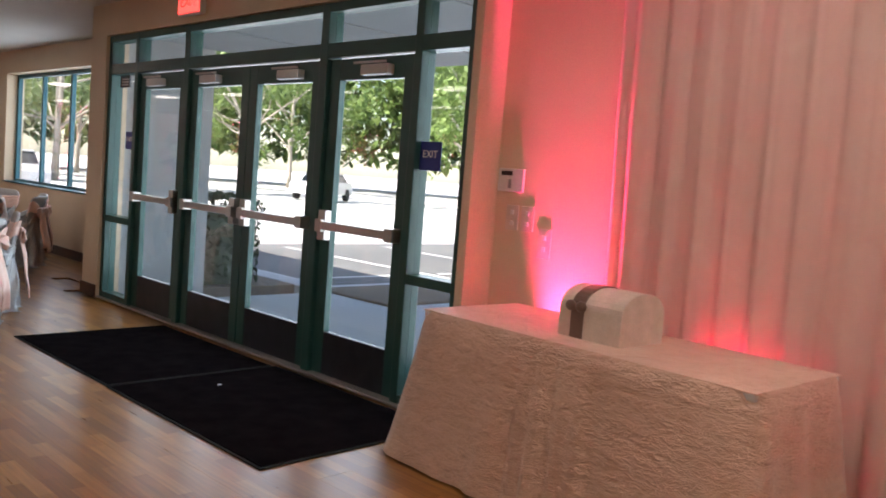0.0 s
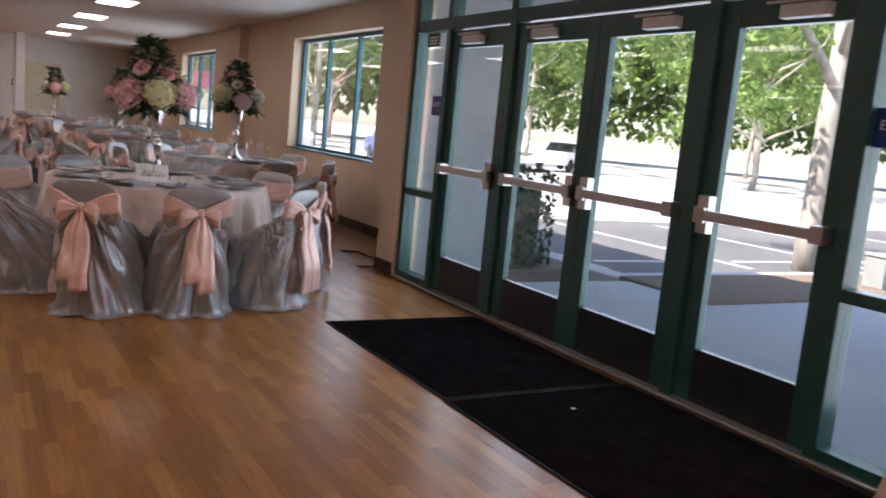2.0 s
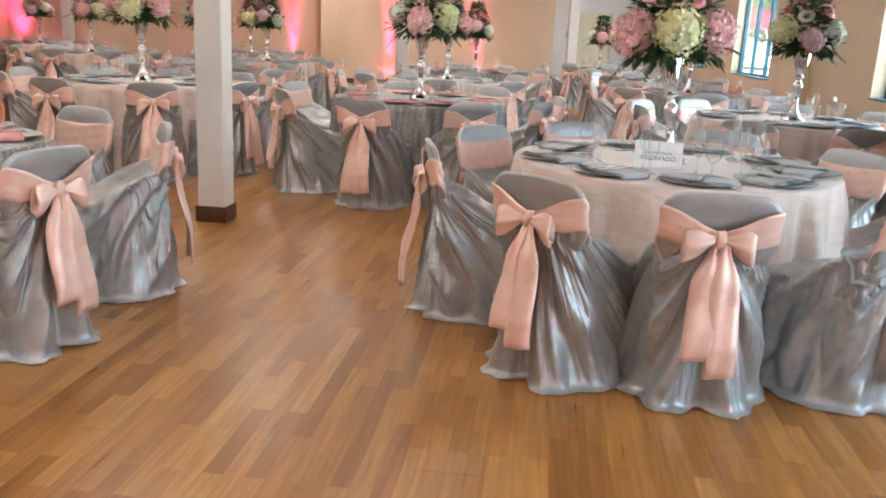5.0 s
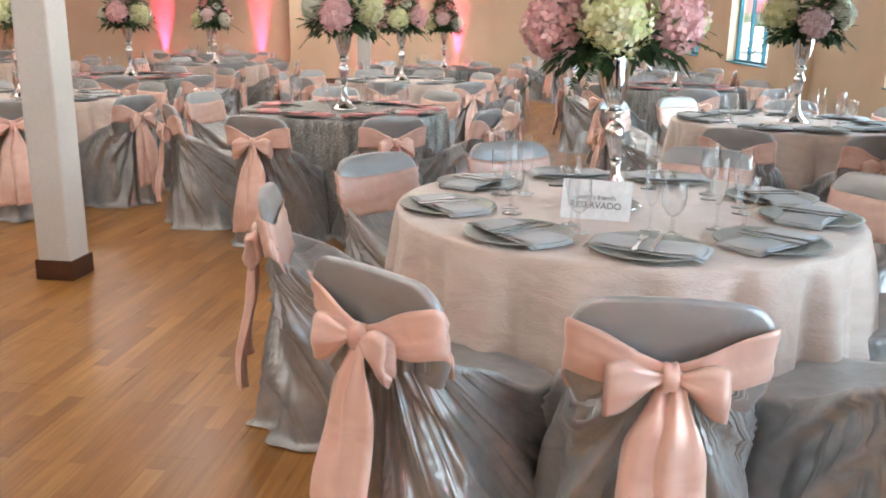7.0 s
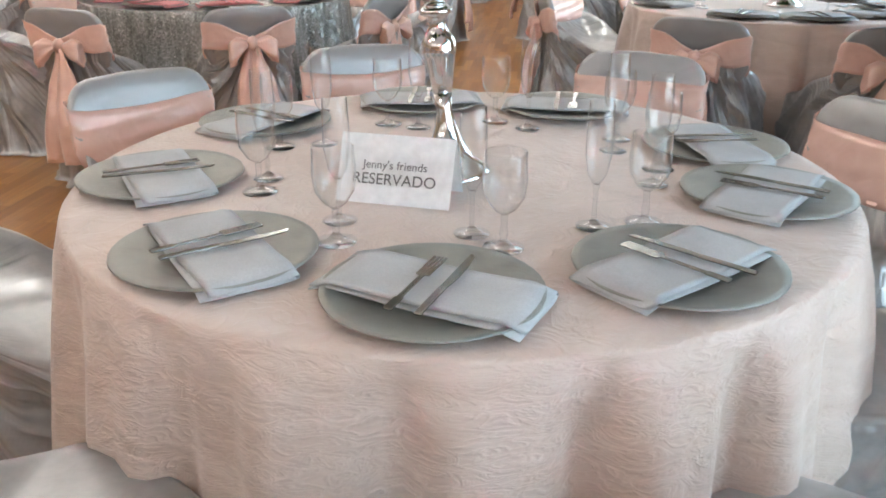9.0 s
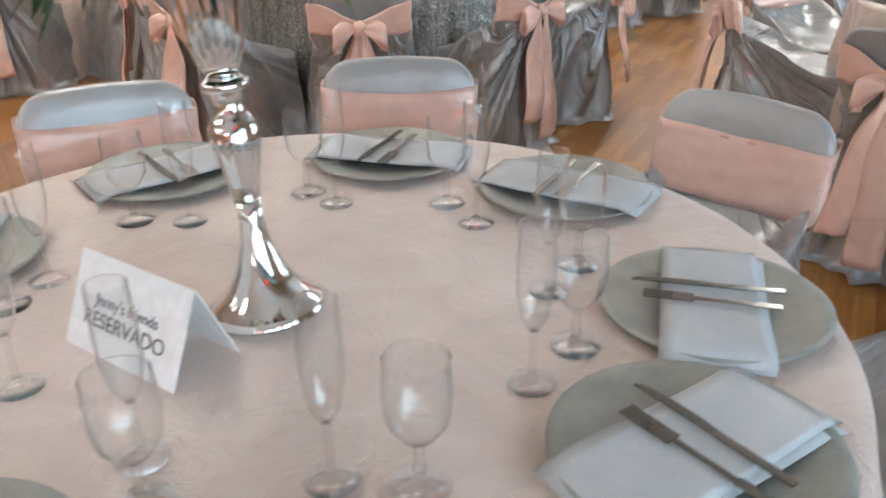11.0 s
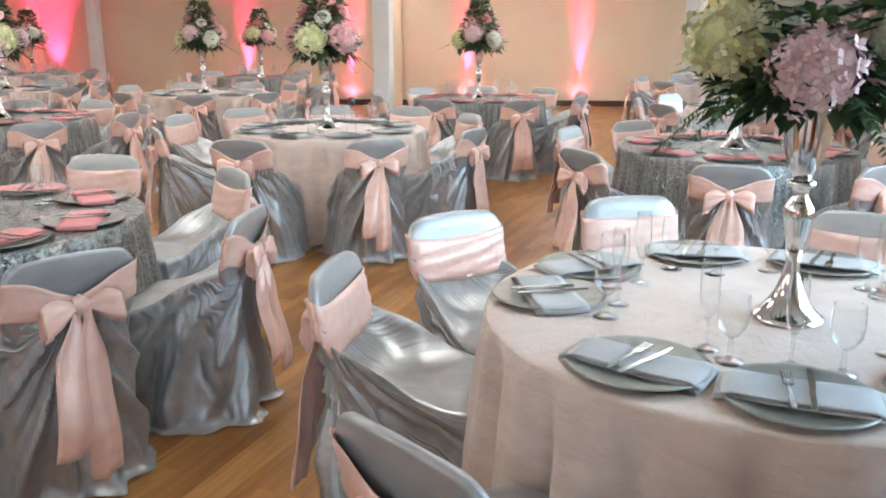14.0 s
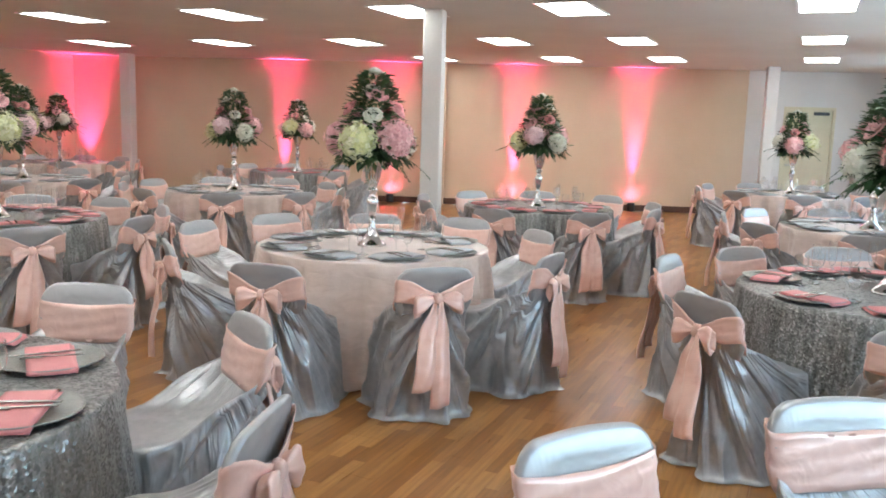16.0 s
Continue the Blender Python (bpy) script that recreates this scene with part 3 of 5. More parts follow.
for a, b, z0, z1 in ((0.0, 0.05, 0, 2.13), (L5 - 0.05, L5, 0, 2.13), (0.05, L5 - 0.05, 2.08, 2.13)):
    part("jamb", box(a, -0.012, z0, b, 0.12, z1, 0.003), FDOOR, fd)
part("door_closer", box(L5 - 0.4, -0.03, 1.98, L5 - 0.12, 0.03, 2.04, 0.005), DARKP, fd)
part("door_handle", box(0.1, -0.03, 1.0, 0.2, 0.03, 1.02, 0.005), STEEL, fd)
dsn = thing("room_sign", "small dark square sign beside the far door", "sign", m=Matrix.Translation((1.36, far_y(1.36), 0)) @ Matrix.Rotation(math.atan(FARK), 4, "Z"))
part("plate", box(-0.075, -0.014, 1.42, 0.075, -0.004, 1.6, 0.003), DARKP, dsn)
part("text_bar", box(-0.05, -0.0165, 1.49, 0.05, -0.0145, 1.53), WHITELET, dsn)


# ---- columns ----
def column(x, y, w, turn, label):
    c = tagged(new("column"), label, "column", "hall columns", "structure")
    c.matrix_basis = pose(x, y, 0, 0, 0, turn)
    part("shaft", box(-w / 2, -w / 2, 0, w / 2, w / 2, CEIL, 0.012), WHITE_WALL, c)
    for sx, sy, ex_, ey in ((-1, -1, 1, -1), (1, -1, 1, 1), (-1, 1, 1, 1), (-1, -1, -1, 1)):
        h = w / 2
        if sy == ey:
            part("base_trim", box(-h - 0.012, sy * h - (0.012 if sy < 0 else 0), 0, h + 0.012, sy * h + (0.012 if sy > 0 else 0), 0.11, 0.002), TRIM, c)
        else:
            part("base_trim", box(sx * h - (0.012 if sx < 0 else 0), -h, 0, sx * h + (0.012 if sx > 0 else 0), h, 0.11, 0.002), TRIM, c)


column(-1.40, 9.45, 0.19, 0, "white painted square column with a brown base")
column(-1.66, 18.5, 0.21, 12, "white painted square column with a brown base")
column(1.42, 26.6, 0.22, 12, "white painted square column near the far door")
column(-10.4, 23.0, 0.22, 12, "white painted square column near the hall corner")


# ---- ceiling lights ----
def troffer(x, y):
    t = thing("ceiling_light", "recessed fluorescent ceiling light with a bright diffuser, some added as fill", "ceiling light", "ceiling lights", pose(x, y, CEIL))
    w, l, d = 0.28, 0.50, 0.012
    for a in ((-w, -l, w, -l + 0.03), (-w, l - 0.03, w, l), (-w, -l + 0.03, -w + 0.03, l - 0.03), (w - 0.03, -l + 0.03, w, l - 0.03)):
        part("frame", box(a[0], a[1], -d, a[2], a[3], -0.0005, 0.002), TROFFER, t)
    part("diffuser", box(-w + 0.03, -l + 0.03, -0.008, w - 0.03, l - 0.03, -0.001), LAMP, t)
    return t


lamp_and_fill_places = [(x, y + 0.085 * x) for y in (12.4, 15.55, 18.7, 21.85, 24.85) for x in (2.2, -0.2, -2.0, -4.35, -6.7, -9.1) if y + 0.085 * x < far_y(x) - 0.8]
# those at x 2.7 are unseen, added to brighten the curtain's front
lamp_and_fill_places += [(x, y) for y in (9.3, 6.1) for x in (-0.2, -2.1, -4.4, -6.9)] + [(x, y) for y in (2.9, -0.4) for x in (-0.2, -2.1, -4.4, -6.9)] + [(1.7, 0.6), (1.7, -2.4), (2.7, -0.9), (2.7, 1.75), (2.7, 0.45)]
first = troffer(*lamp_and_fill_places[0])
for x, y in lamp_and_fill_places[1:]:
    copy_thing(first, pose(x, y, CEIL))
dt = thing("smoke_detector", "small round brown ceiling detector", "detector", m=pose(0.3, 16.4, CEIL))
part("body", lathe(((0.055, -0.0005), (0.06, -0.02), (0.045, -0.04), (0.0, -0.043)), 20), BROWNM, dt, "", True)


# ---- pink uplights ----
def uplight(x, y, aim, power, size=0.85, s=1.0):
    u = thing("uplight", "small black floor lamp washing the wall pink, three added behind the curtain", "uplight", "pink uplights", pose(x, y, 0))
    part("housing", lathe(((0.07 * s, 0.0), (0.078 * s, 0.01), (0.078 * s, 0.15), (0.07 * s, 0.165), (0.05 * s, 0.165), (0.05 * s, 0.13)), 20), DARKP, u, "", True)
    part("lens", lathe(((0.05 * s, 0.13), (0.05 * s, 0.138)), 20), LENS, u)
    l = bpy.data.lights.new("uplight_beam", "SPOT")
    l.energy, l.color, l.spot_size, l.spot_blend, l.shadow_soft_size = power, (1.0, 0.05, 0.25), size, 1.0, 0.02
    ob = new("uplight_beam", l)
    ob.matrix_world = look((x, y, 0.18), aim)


for x in (-7.7, -5.6, -3.25, -1.02):
    uplight(x, far_y(x) - 0.13, (x - 0.01, far_y(x) - 0.05, 2.8), 290, 0.42)
uplight(-11.6, far_y(-11.6) - 0.3, (-11.7, far_y(-11.6) - 0.1, 2.8), 190, 0.7)
uplight(-11.84, 19.0, (-11.95, 19.0, 2.8), 260, 0.42)
uplight(3.672, 2.9, (3.745, 2.78, 2.3), 470, 0.85, 0.45)
# unseen uplights added behind the curtain to make it glow pink
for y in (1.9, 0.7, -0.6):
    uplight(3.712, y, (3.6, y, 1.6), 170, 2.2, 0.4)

# ---- entrance mats ----
for k, (x0, y0, x1, y1) in enumerate(((2.29, 5.13, 3.46, 6.74), (2.28, 3.45, 3.48, 5.115))):
    mt = thing("door_mat", "black ribbed entrance mat lying on the wooden floor", "mat", "entrance mats")
    part("carpet", box(x0 + 0.02, y0 + 0.02, 0.0, x1 - 0.02, y1 - 0.02, 0.011, 0.002), MAT, mt)
    for a in ((x0, y0, x1, y0 + 0.02), (x0, y1 - 0.02, x1, y1), (x0, y0 + 0.02, x0 + 0.02, y1 - 0.02), (x1 - 0.02, y0 + 0.02, x1, y1 - 0.02)):
        part("edge", box(a[0], a[1], 0, a[2], a[3], 0.007, 0.002), RUBBER, mt)
lint = thing("paper_scrap", "tiny pale scrap of paper on the mat", "litter")
part("scrap", box(2.86, 4.82, 0.0115, 2.885, 4.835, 0.0145), CARD, lint)


# ---- curtain, gift table, box, wall fittings ----
def drape_curtain():
    c = thing("pipe_and_drape", "tall pale sheer curtain hanging from a pipe", "curtain")

    def fn(u, v):
        y = 2.62 - 5.4 * u
        z = 0.02 + v * 2.68
        a = 0.022 * math.sin(34 * y + 1.8 * math.sin(3.1 * y)) + 0.010 * math.sin(83 * y + 2 * z)
        return (3.68 + a * (0.55 + 0.45 * (1 - v)) + 0.015 * noise.noise((y * 3, z * 1.5, 0)), y + 0.09 * (v - 0.35) * (1 - u) * 0.9, z)

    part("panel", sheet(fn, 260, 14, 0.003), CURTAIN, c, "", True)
    rod = bmesh.new()
    bmesh.ops.create_cone(rod, cap_ends=True, segments=14, radius1=0.02, radius2=0.02, depth=5.5, matrix=Matrix.Translation((3.68, -0.1, 2.71)) @ Matrix.Rotation(radians(90), 4, "X"))
    part("pipe", rod, STEEL, c)
    for y in (2.45, -2.83):
        part("upright", lathe(((0.02, 0.0), (0.02, 2.72)), 12, None, 3.725, y), STEEL, c)


drape_curtain()
GT = pose(3.27, 2.30, 0, 0, 0, -3.5)


def gift_table():
    t = thing("gift_table", "long folding table hidden under a peach crinkle cloth", "table", m=GT)
    part("tabletop", box(-0.33, -0.86, 0.725, 0.33, 0.86, 0.752, 0.004), TROFFER, t)
    for x in (-0.27, 0.27):
        for y in (-0.75, 0.75):
            part("leg", lathe(((0.014, 0.0), (0.014, 0.725)), 10, None, x, y), STEEL, t)
    c = thing("tablecloth", "peach crinkled cloth reaching the floor on the gift table", "tablecloth", m=GT)

    def ring(hx, hy, z, amp, ph):
        out = []
        n = 120
        for i in range(n):
            a = 2 * math.pi * i / n
            p = 14.0
            ca, sa = math.cos(a), math.sin(a)
            k = (abs(ca / hx) ** p + abs(sa / hy) ** p) ** (-1 / p)
            x, y = ca * k, sa * k
            corner = abs(math.sin(2 * math.atan2(y / hy, x / hx))) ** 6
            d = amp * (0.6 * math.sin(11 * a + ph) + 0.5 * math.sin(23 * a + 1.3) + 2.2 * corner)
            l = math.hypot(x, y)
            out.append((min(x + x / l * d, 0.346), y + y / l * d, z))
        return out

    rings = [ring(0.335, 0.868, 0.757, 0, 0), ring(0.343, 0.876, 0.75, 0.001, 0)]
    for z, g in ((0.68, 0.008), (0.5, 0.022), (0.3, 0.04), (0.12, 0.056), (0.012, 0.068)):
        rings.append(ring(0.345 + g, 0.878 + g, z, g * 0.5, z * 2))
    part("cloth", loft(rings, True, False), PEACHCLOTH, c, "", True)
    top = bmesh.new()
    block(top, -0.337, -0.868, 0.753, 0.337, 0.868, 0.759, 0.003)
    part("cloth_top", top, PEACHCLOTH, c)


gift_table()


def gift_box():
    g = thing("card_box", "ivory domed chest with a bronze ribbon on the table", "box", m=pose(3.25, 2.285, 0.7595, 0, 0, -4))
    n = 12
    prof = [(-0.15, 0.0), (0.15, 0.0), (0.15, 0.13)] + [(0.15 * math.cos(math.pi * k / n), 0.13 + 0.09 * math.sin(math.pi * k / n)) for k in range(1, n)] + [(-0.15, 0.13)]
    part("chest", loft([[(x, y, z) for x, z in prof] for y in (-0.165, 0.165)]), BOXM, g)
    prof2 = [(x * 1.012, z + 0.004 if z > 0.1 else z) for x, z in prof]
    part("ribbon", loft([[(x, y, z + 0.001) for x, z in prof2] for y in (0.03, 0.10)]), BROWNM, g, "bronze ribbon round the chest")
    b = bmesh.new()
    for sx in (-1, 1):
        bmesh.ops.create_uvsphere(b, u_segments=12, v_segments=8, radius=0.03, matrix=Matrix.Translation((-0.165, 0.065 + sx * 0.028, 0.14)) @ Matrix.Diagonal((0.4, 1, 0.8, 1)))
    part("ribbon_bow", b, BROWNM, g, "", True)


gift_box()
pn = thing("alarm_panel", "white alarm keypad on the pink lit wall", "panel")
part("case", box(3.734, 3.24, 1.355, 3.75, 3.425, 1.485, 0.006), PLASTIC, pn)
part("display", box(3.731, 3.32, 1.445, 3.7345, 3.40, 1.47), DARKP, pn)
part("key_bar", box(3.731, 3.325, 1.375, 3.7345, 3.345, 1.425), UTIL, pn)
for y, z in ((3.308, 1.213), (3.198, 1.213), (3.069, 1.09)):
    sw = thing("wall_switch", "cream wall plate with a toggle switch", "switch", "wall plates")
    h = 0.14 if z > 1.1 else 0.16
    part("plate", box(3.745, y - 0.045, z - h / 2, 3.75, y + 0.045, z + h / 2, 0.003), BOXM, sw)
    for k in (-0.03, 0.03):
        part("toggle", box(3.7405, y - 0.012, z + k - 0.013, 3.7455, y + 0.012, z + k + 0.013, 0.002), PLASTIC, sw)


# ---- covered chairs ----
def sstep(a, b, x):
    t = min(max((x - a) / (b - a), 0), 1)
    return t * t * (3 - 2 * t)


def chair_meshes(seed):
    rnd = random.Random(seed)
    ph = [rnd.uniform(0, 6.28) for _ in range(8)]
    out = {}

    # skirt: loops from the floor up to the seat, higher behind the backrest
    NI, NJ = 176, 26
    rings = []
    for j in range(-1, NJ + 1):
        f = max(j, 0) / NJ
        ring = []
        for i in range(NI):
            a = 2 * math.pi * i / NI
            ca, sa = math.cos(a), math.sin(a)
            rear = sstep(0.3, 0.8, -sa)
            rise = 0.235 * min(max((0.6 - sa) / 1.5, 0), 1) ** 1.7
            z = (0.462 + rise) * f
            g = max(1 - z / 0.62, 0)
            hx = 0.222 + 0.052 * g ** 1.4
            hy = 0.215 + 0.062 * g ** 1.3
            p = 4.5 - 1.8 * g
            k = (abs(ca / hx) ** p + abs(sa / hy) ** p) ** (-1 / p)
            x, y = ca * k, sa * k - 0.02
            arc = math.atan2(x, -(y + 0.02)) * 0.27
            y -= rear * (0.046 + max(z - 0.45, 0) * 0.2)
            w = max(1 - f, 0) ** 0.75
            d = w * (0.012 * math.sin(7 * a + ph[0] + 2 * z) + 0.006 * math.sin(15 * a + ph[1] + 5 * z))
            # pleats fanning from the bow, and swoops falling from the corners of the backrest
            h = 0.70 - z
            fan = math.atan2(arc, h)
            reach = min(math.hypot(arc, h) / 0.42, 1.2)
            wob = 1.6 * noise.noise((fan * 2 + seed, h * 2.5, 3.1))
            q = 19 * fan + ph[3] + 1.2 * wob
            pleat = 1.1 - 1.9 * abs(math.sin(q / 2)) ** 0.8 + 0.35 * math.sin(2 * q + ph[5])
            sd = max(abs(arc) - 0.17, 0)
            hs = max(0.64 - z, 0.0)
            sw = math.atan2(sd + 0.02, hs - 0.55 * sd + 0.06)
            q2 = 12 * sw + ph[4 if arc > 0 else 2] + 1.4 * noise.noise((sd * 5, z * 4, seed + (9 if arc > 0 else 0)))
            swoop = 1.0 - 1.8 * abs(math.sin(q2 / 2)) ** 0.8 + 0.3 * math.sin(1.7 * q2 + 1.0)
            side = sstep(0.17, 0.30, abs(arc)) * sstep(0.62, 0.5, abs(arc))
            back = sstep(0.30, 0.17, abs(arc))
            top = sstep(0.0, 0.16, 1.02 - f)
            d += (0.03 * reach * pleat * back + 0.021 * swoop * side) * top
            d += 0.014 * noise.noise((x * 6 + seed, y * 6, z * 5)) * (0.3 + w)
            if j <= 0:
                d += 0.010 + 0.016 * noise.noise((3 * ca + seed, 3 * sa, 0.3))
            if j < 0:
                d += 0.014 + 0.04 * max(noise.noise((2.2 * ca, 2.2 * sa + seed, 1.7)), 0)
            l = math.hypot(x, y) or 1
            zz = z + (0.005 if j < 0 else (0.012 if j == 0 else 0.0))
            ring.append((x + x / l * d, y + y / l * d, zz))
        rings.append(ring)
    # inside: the cloth sags from the backrest down to the seat
    sag = []
    for q in (0.95, 0.86, 0.74, 0.6, 0.44, 0.25):
        sag.append([(x * q, (y + 0.02) * q - 0.02, 0.472 + 0.008 * (1 - q) + max(z - 0.462, 0) * q ** 2.6 + 0.006 * noise.noise((x * 9 + seed, y * 9, q * 3)) * q) for x, y, z in rings[-1]])
    bm = loft(rings + sag, True, False)
    bm.verts.ensure_lookup_table()
    bm.faces.new(bm.verts[-NI:])
    out["skirt"] = mesh_of("skirt", bm, COVER, True)

    # backrest slab with a rounded top
    hw, zb, zt, rad = 0.214, 0.57, 0.832, 0.085
    outl = [(-hw + 0.03, zb), (hw - 0.03, zb), (hw, 0.63)]
    outl += [(hw - rad + rad * math.cos(t), zt - rad + rad * math.sin(t)) for t in [k * math.pi / 16 for k in range(0, 9)]]
    outl += [(x, zt + 0.006 * (1 - (x / 0.115) ** 2)) for x in (0.07, 0.025, -0.025, -0.07)]
    outl += [(-hw + rad - rad * math.sin(t), zt - rad + rad * math.cos(t)) for t in [k * math.pi / 16 for k in range(0, 9)]]
    outl += [(-hw, 0.63)]
    cz = 0.70

    def lean(z):
        return -0.243 - (z - 0.45) * 0.2

    def lay(s, off):
        return [(x * s, lean(cz + (z - cz) * s) + off - 0.012 * (1 - (x * s / hw) ** 2), cz + (z - cz) * s) for x, z in outl]

    bm = loft([lay(0.55, 0.017), lay(0.93, 0.017), lay(0.985, 0.011), lay(1.0, 0.0), lay(0.985, -0.011), lay(0.93, -0.015), lay(0.55, -0.012)])
    out["backrest"] = mesh_of("backrest", bm, BACKCLOTH, True)

    # sash band round the backrest
    def band(u, v):
        a = 2 * math.pi * u
        ca, sa = math.cos(a), math.sin(a)
        x = math.copysign(abs(ca) ** 0.55, ca) * 0.2185
        yy = math.copysign(abs(sa) ** 0.7, sa) * (0.04 if sa < 0 else 0.03)
        back = max(-sa, 0)
        pinch = sstep(0.16, 0.0, abs(x)) * (1 if sa < 0 else 0)
        h = 0.125 - 0.075 * pinch + 0.036 * sstep(-0.1, 0.5, sa)
        vee = (1 - abs(x) / 0.221) * (1 if sa < 0 else 0.25)
        zc = 0.718 - 0.04 * sstep(-0.3, 0.5, sa) + 0.004 * math.sin(3 * a + ph[4]) - 0.045 * vee
        z = zc + (v - 0.5) * h
        pl = 0.0035 * math.sin(v * 19 + ph[2] + 2 * x * 9)
        y = lean(z) - 0.012 * (1 - (x / hw) ** 2) * 0.8 + yy * (1 + 0.25 * pinch) + (pl if sa > 0 else -pl)
        return (x * (1 + 0.008 * math.sin(v * 9)), y, z)

    out["sash"] = mesh_of("sash", sheet(band, 56, 8, 0.002), SASH, True)

    yb = lean(0.672) - 0.012 - 0.05
    kb = bmesh.new()
    bmesh.ops.create_uvsphere(kb, u_segments=14, v_segments=10, radius=1, matrix=Matrix.Translation((0.0, yb - 0.006, 0.672)) @ Matrix.Rotation(rnd.uniform(-0.3, 0.3), 4, "Y") @ Matrix.Diagonal((0.027, 0.024, 0.034, 1)))
    for v in kb.verts:
        v.co += v.normal * 0.004 * math.sin(v.co.x * 300 + seed)
    out["knot"] = mesh_of("knot", kb, SASH, True)
    for side, nm in ((-1, "bow_loop_a"), (1, "bow_loop_b")):
        L = rnd.uniform(0.095, 0.13)
        droop = rnd.uniform(0.015, 0.06)
        rr = []
        for j in range(11):
            s = j / 10
            x = side * (0.012 + L * s)
            rz = 0.014 + 0.046 * sstep(0.0, 0.75, s)
            ry = 0.011 + 0.022 * math.sin(math.pi * min(s * 0.8, 1)) ** 0.8
            if j == 10:
                rz, ry = rz * 0.93, ry * 0.8
            ring = []
            for i in range(18):
                a = 2 * math.pi * i / 18
                cr = 1 - 0.32 * (0.5 + 0.5 * math.cos(3 * a + ph[1])) * (1 - 0.6 * s) - 0.19 * math.sin(5 * a + ph[2] + 2 * s) * (1 - 0.35 * s)
                ring.append((x, yb - 0.008 - 0.012 * s + ry * math.cos(a) * cr, 0.672 - droop * s * s - 0.012 * s + rz * math.sin(a) * cr))
            rr.append(ring)
        mz = sum(p[2] for p in rr[-1]) / 18
        my = sum(p[1] for p in rr[-1]) / 18
        inn = [(x - side * 0.035, my + (y - my) * 0.55, mz + (z - mz) * 0.8) for x, y, z in rr[-1]]
        out[nm] = mesh_of("bow_loop", loft(rr + [inn]), SASH, True)
    for k, nm in enumerate(("tail_a", "tail_b")):
        x0 = (-0.012, 0.016)[k]
        tip = (rnd.uniform(-0.10, -0.03), rnd.uniform(-0.01, 0.07))[k]
        ln = (rnd.uniform(0.42, 0.54), rnd.uniform(0.48, 0.59))[k]
        w1 = rnd.uniform(0.05, 0.068)

        def tail(u, v, x0=x0, tip=tip, ln=ln, k=k, w1=w1):
            z = 0.662 - ln * u
            w = 0.014 + (w1 - 0.014) * sstep(0, 0.35, u)
            c = x0 + (tip - x0) * u
            off = (v - 0.5) * 2 * w
            y = yb - 0.006 - 0.06 * sstep(0.0, 1.0, u) - 0.012 * k - 0.022 * (1 - (2 * v - 1) ** 2) * sstep(0, 0.3, u) + 0.006 * math.sin(v * 9 + ph[6] + 3 * u) + 0.006 * math.sin(9 * u + ph[7])
            return (c + off, y, z + 0.02 * (v - 0.5) * u)

        out[nm] = mesh_of("sash_tail", sheet(tail, 18, 9, 0.002), SASH, True)
    return out


CHAIR_LABEL = "banquet chair in silver satin cover with peach sash bow"


def make_chair(seed):
    c = thing("banquet_chair", CHAIR_LABEL, "chair", "chairs round the tables")
    ms = chair_meshes(seed)
    share("skirt", ms["skirt"], c)
    share("backrest", ms["backrest"], c)
    s = share("sash", ms["sash"], c)
    s["label"] = "peach satin sash"
    for k, n in (("knot", "knot"), ("bow_loop_a", "bow_loop"), ("bow_loop_b", "bow_loop"), ("tail_a", "sash_tail"), ("tail_b", "sash_tail")):
        share(n, ms[k], s)
    for sx in (-1, 1):
        for sy, yy in ((-1, -0.2), (1, 0.16)):
            share("leg", LEG, c, Matrix.Translation((sx * 0.18, yy, 0)))
    return c


LEG = mesh_of("leg", lathe(((0.012, 0.0), (0.012, 0.44)), 8), STEEL)

# ---- table things ----
R = 0.762


def cloth_mesh(seed, mat, folds, amp):
    rnd = random.Random(seed)
    ph = [rnd.uniform(0, 6.28) for _ in range(4)]
    n = 180
    rings = [[(0.001 * math.cos(2 * math.pi * i / n), 0.001 * math.sin(2 * math.pi * i / n), 0.7655) for i in range(n)]]
    for r in (0.3, 0.6, 0.74, 0.762):
        rings.append([(r * math.cos(2 * math.pi * i / n), r * math.sin(2 * math.pi * i / n), 0.7655 + 0.0012 * noise.noise((9 * r * math.cos(2 * math.pi * i / n), 9 * r * math.sin(2 * math.pi * i / n), seed))) for i in range(n)])
    rings.append([(0.768 * math.cos(2 * math.pi * i / n), 0.768 * math.sin(2 * math.pi * i / n), 0.758) for i in range(n)])
    for j in range(1, 14):
        f = j / 13
        z = 0.758 - 0.75 * f
        ring = []
        for i in range(n):
            a = 2 * math.pi * i / n
            fold = math.sin(folds * a + ph[0] + 1.1 * math.sin(3 * a + ph[1])) + 0.45 * math.sin(2.3 * folds * a + ph[2])
            fold += 0.5 * noise.noise((3 * math.cos(a) * 2, 3 * math.sin(a) * 2, seed))
            fold = fold if fold < 0.2 else 0.2 + 0.55 * (fold - 0.2)
            r = 0.768 + 0.075 * f ** 1.1 + amp * f ** 0.5 * fold + 0.006 * noise.noise((8 * math.cos(a), 8 * math.sin(a), 7 * z + seed))
            ring.append((r * math.cos(a), r * math.sin(a), max(z, 0.006)))
        rings.append(ring)
    return mesh_of("tablecloth", loft(rings, True, False), mat, True)


CLOTHS = {"champagne": [cloth_mesh(3, CHAMP, 17, 0.06), cloth_mesh(8, CHAMP, 15, 0.062)], "sequin": [cloth_mesh(5, SEQUIN, 26, 0.018), cloth_mesh(9, SEQUIN, 23, 0.02)]}
TOP = mesh_of("tabletop", lathe(((0.0001, 0.735), (0.758, 0.735), (0.76, 0.742), (0.76, 0.757), (0.755, 0.7625), (0.0001, 0.7625)), 48), TROFFER)
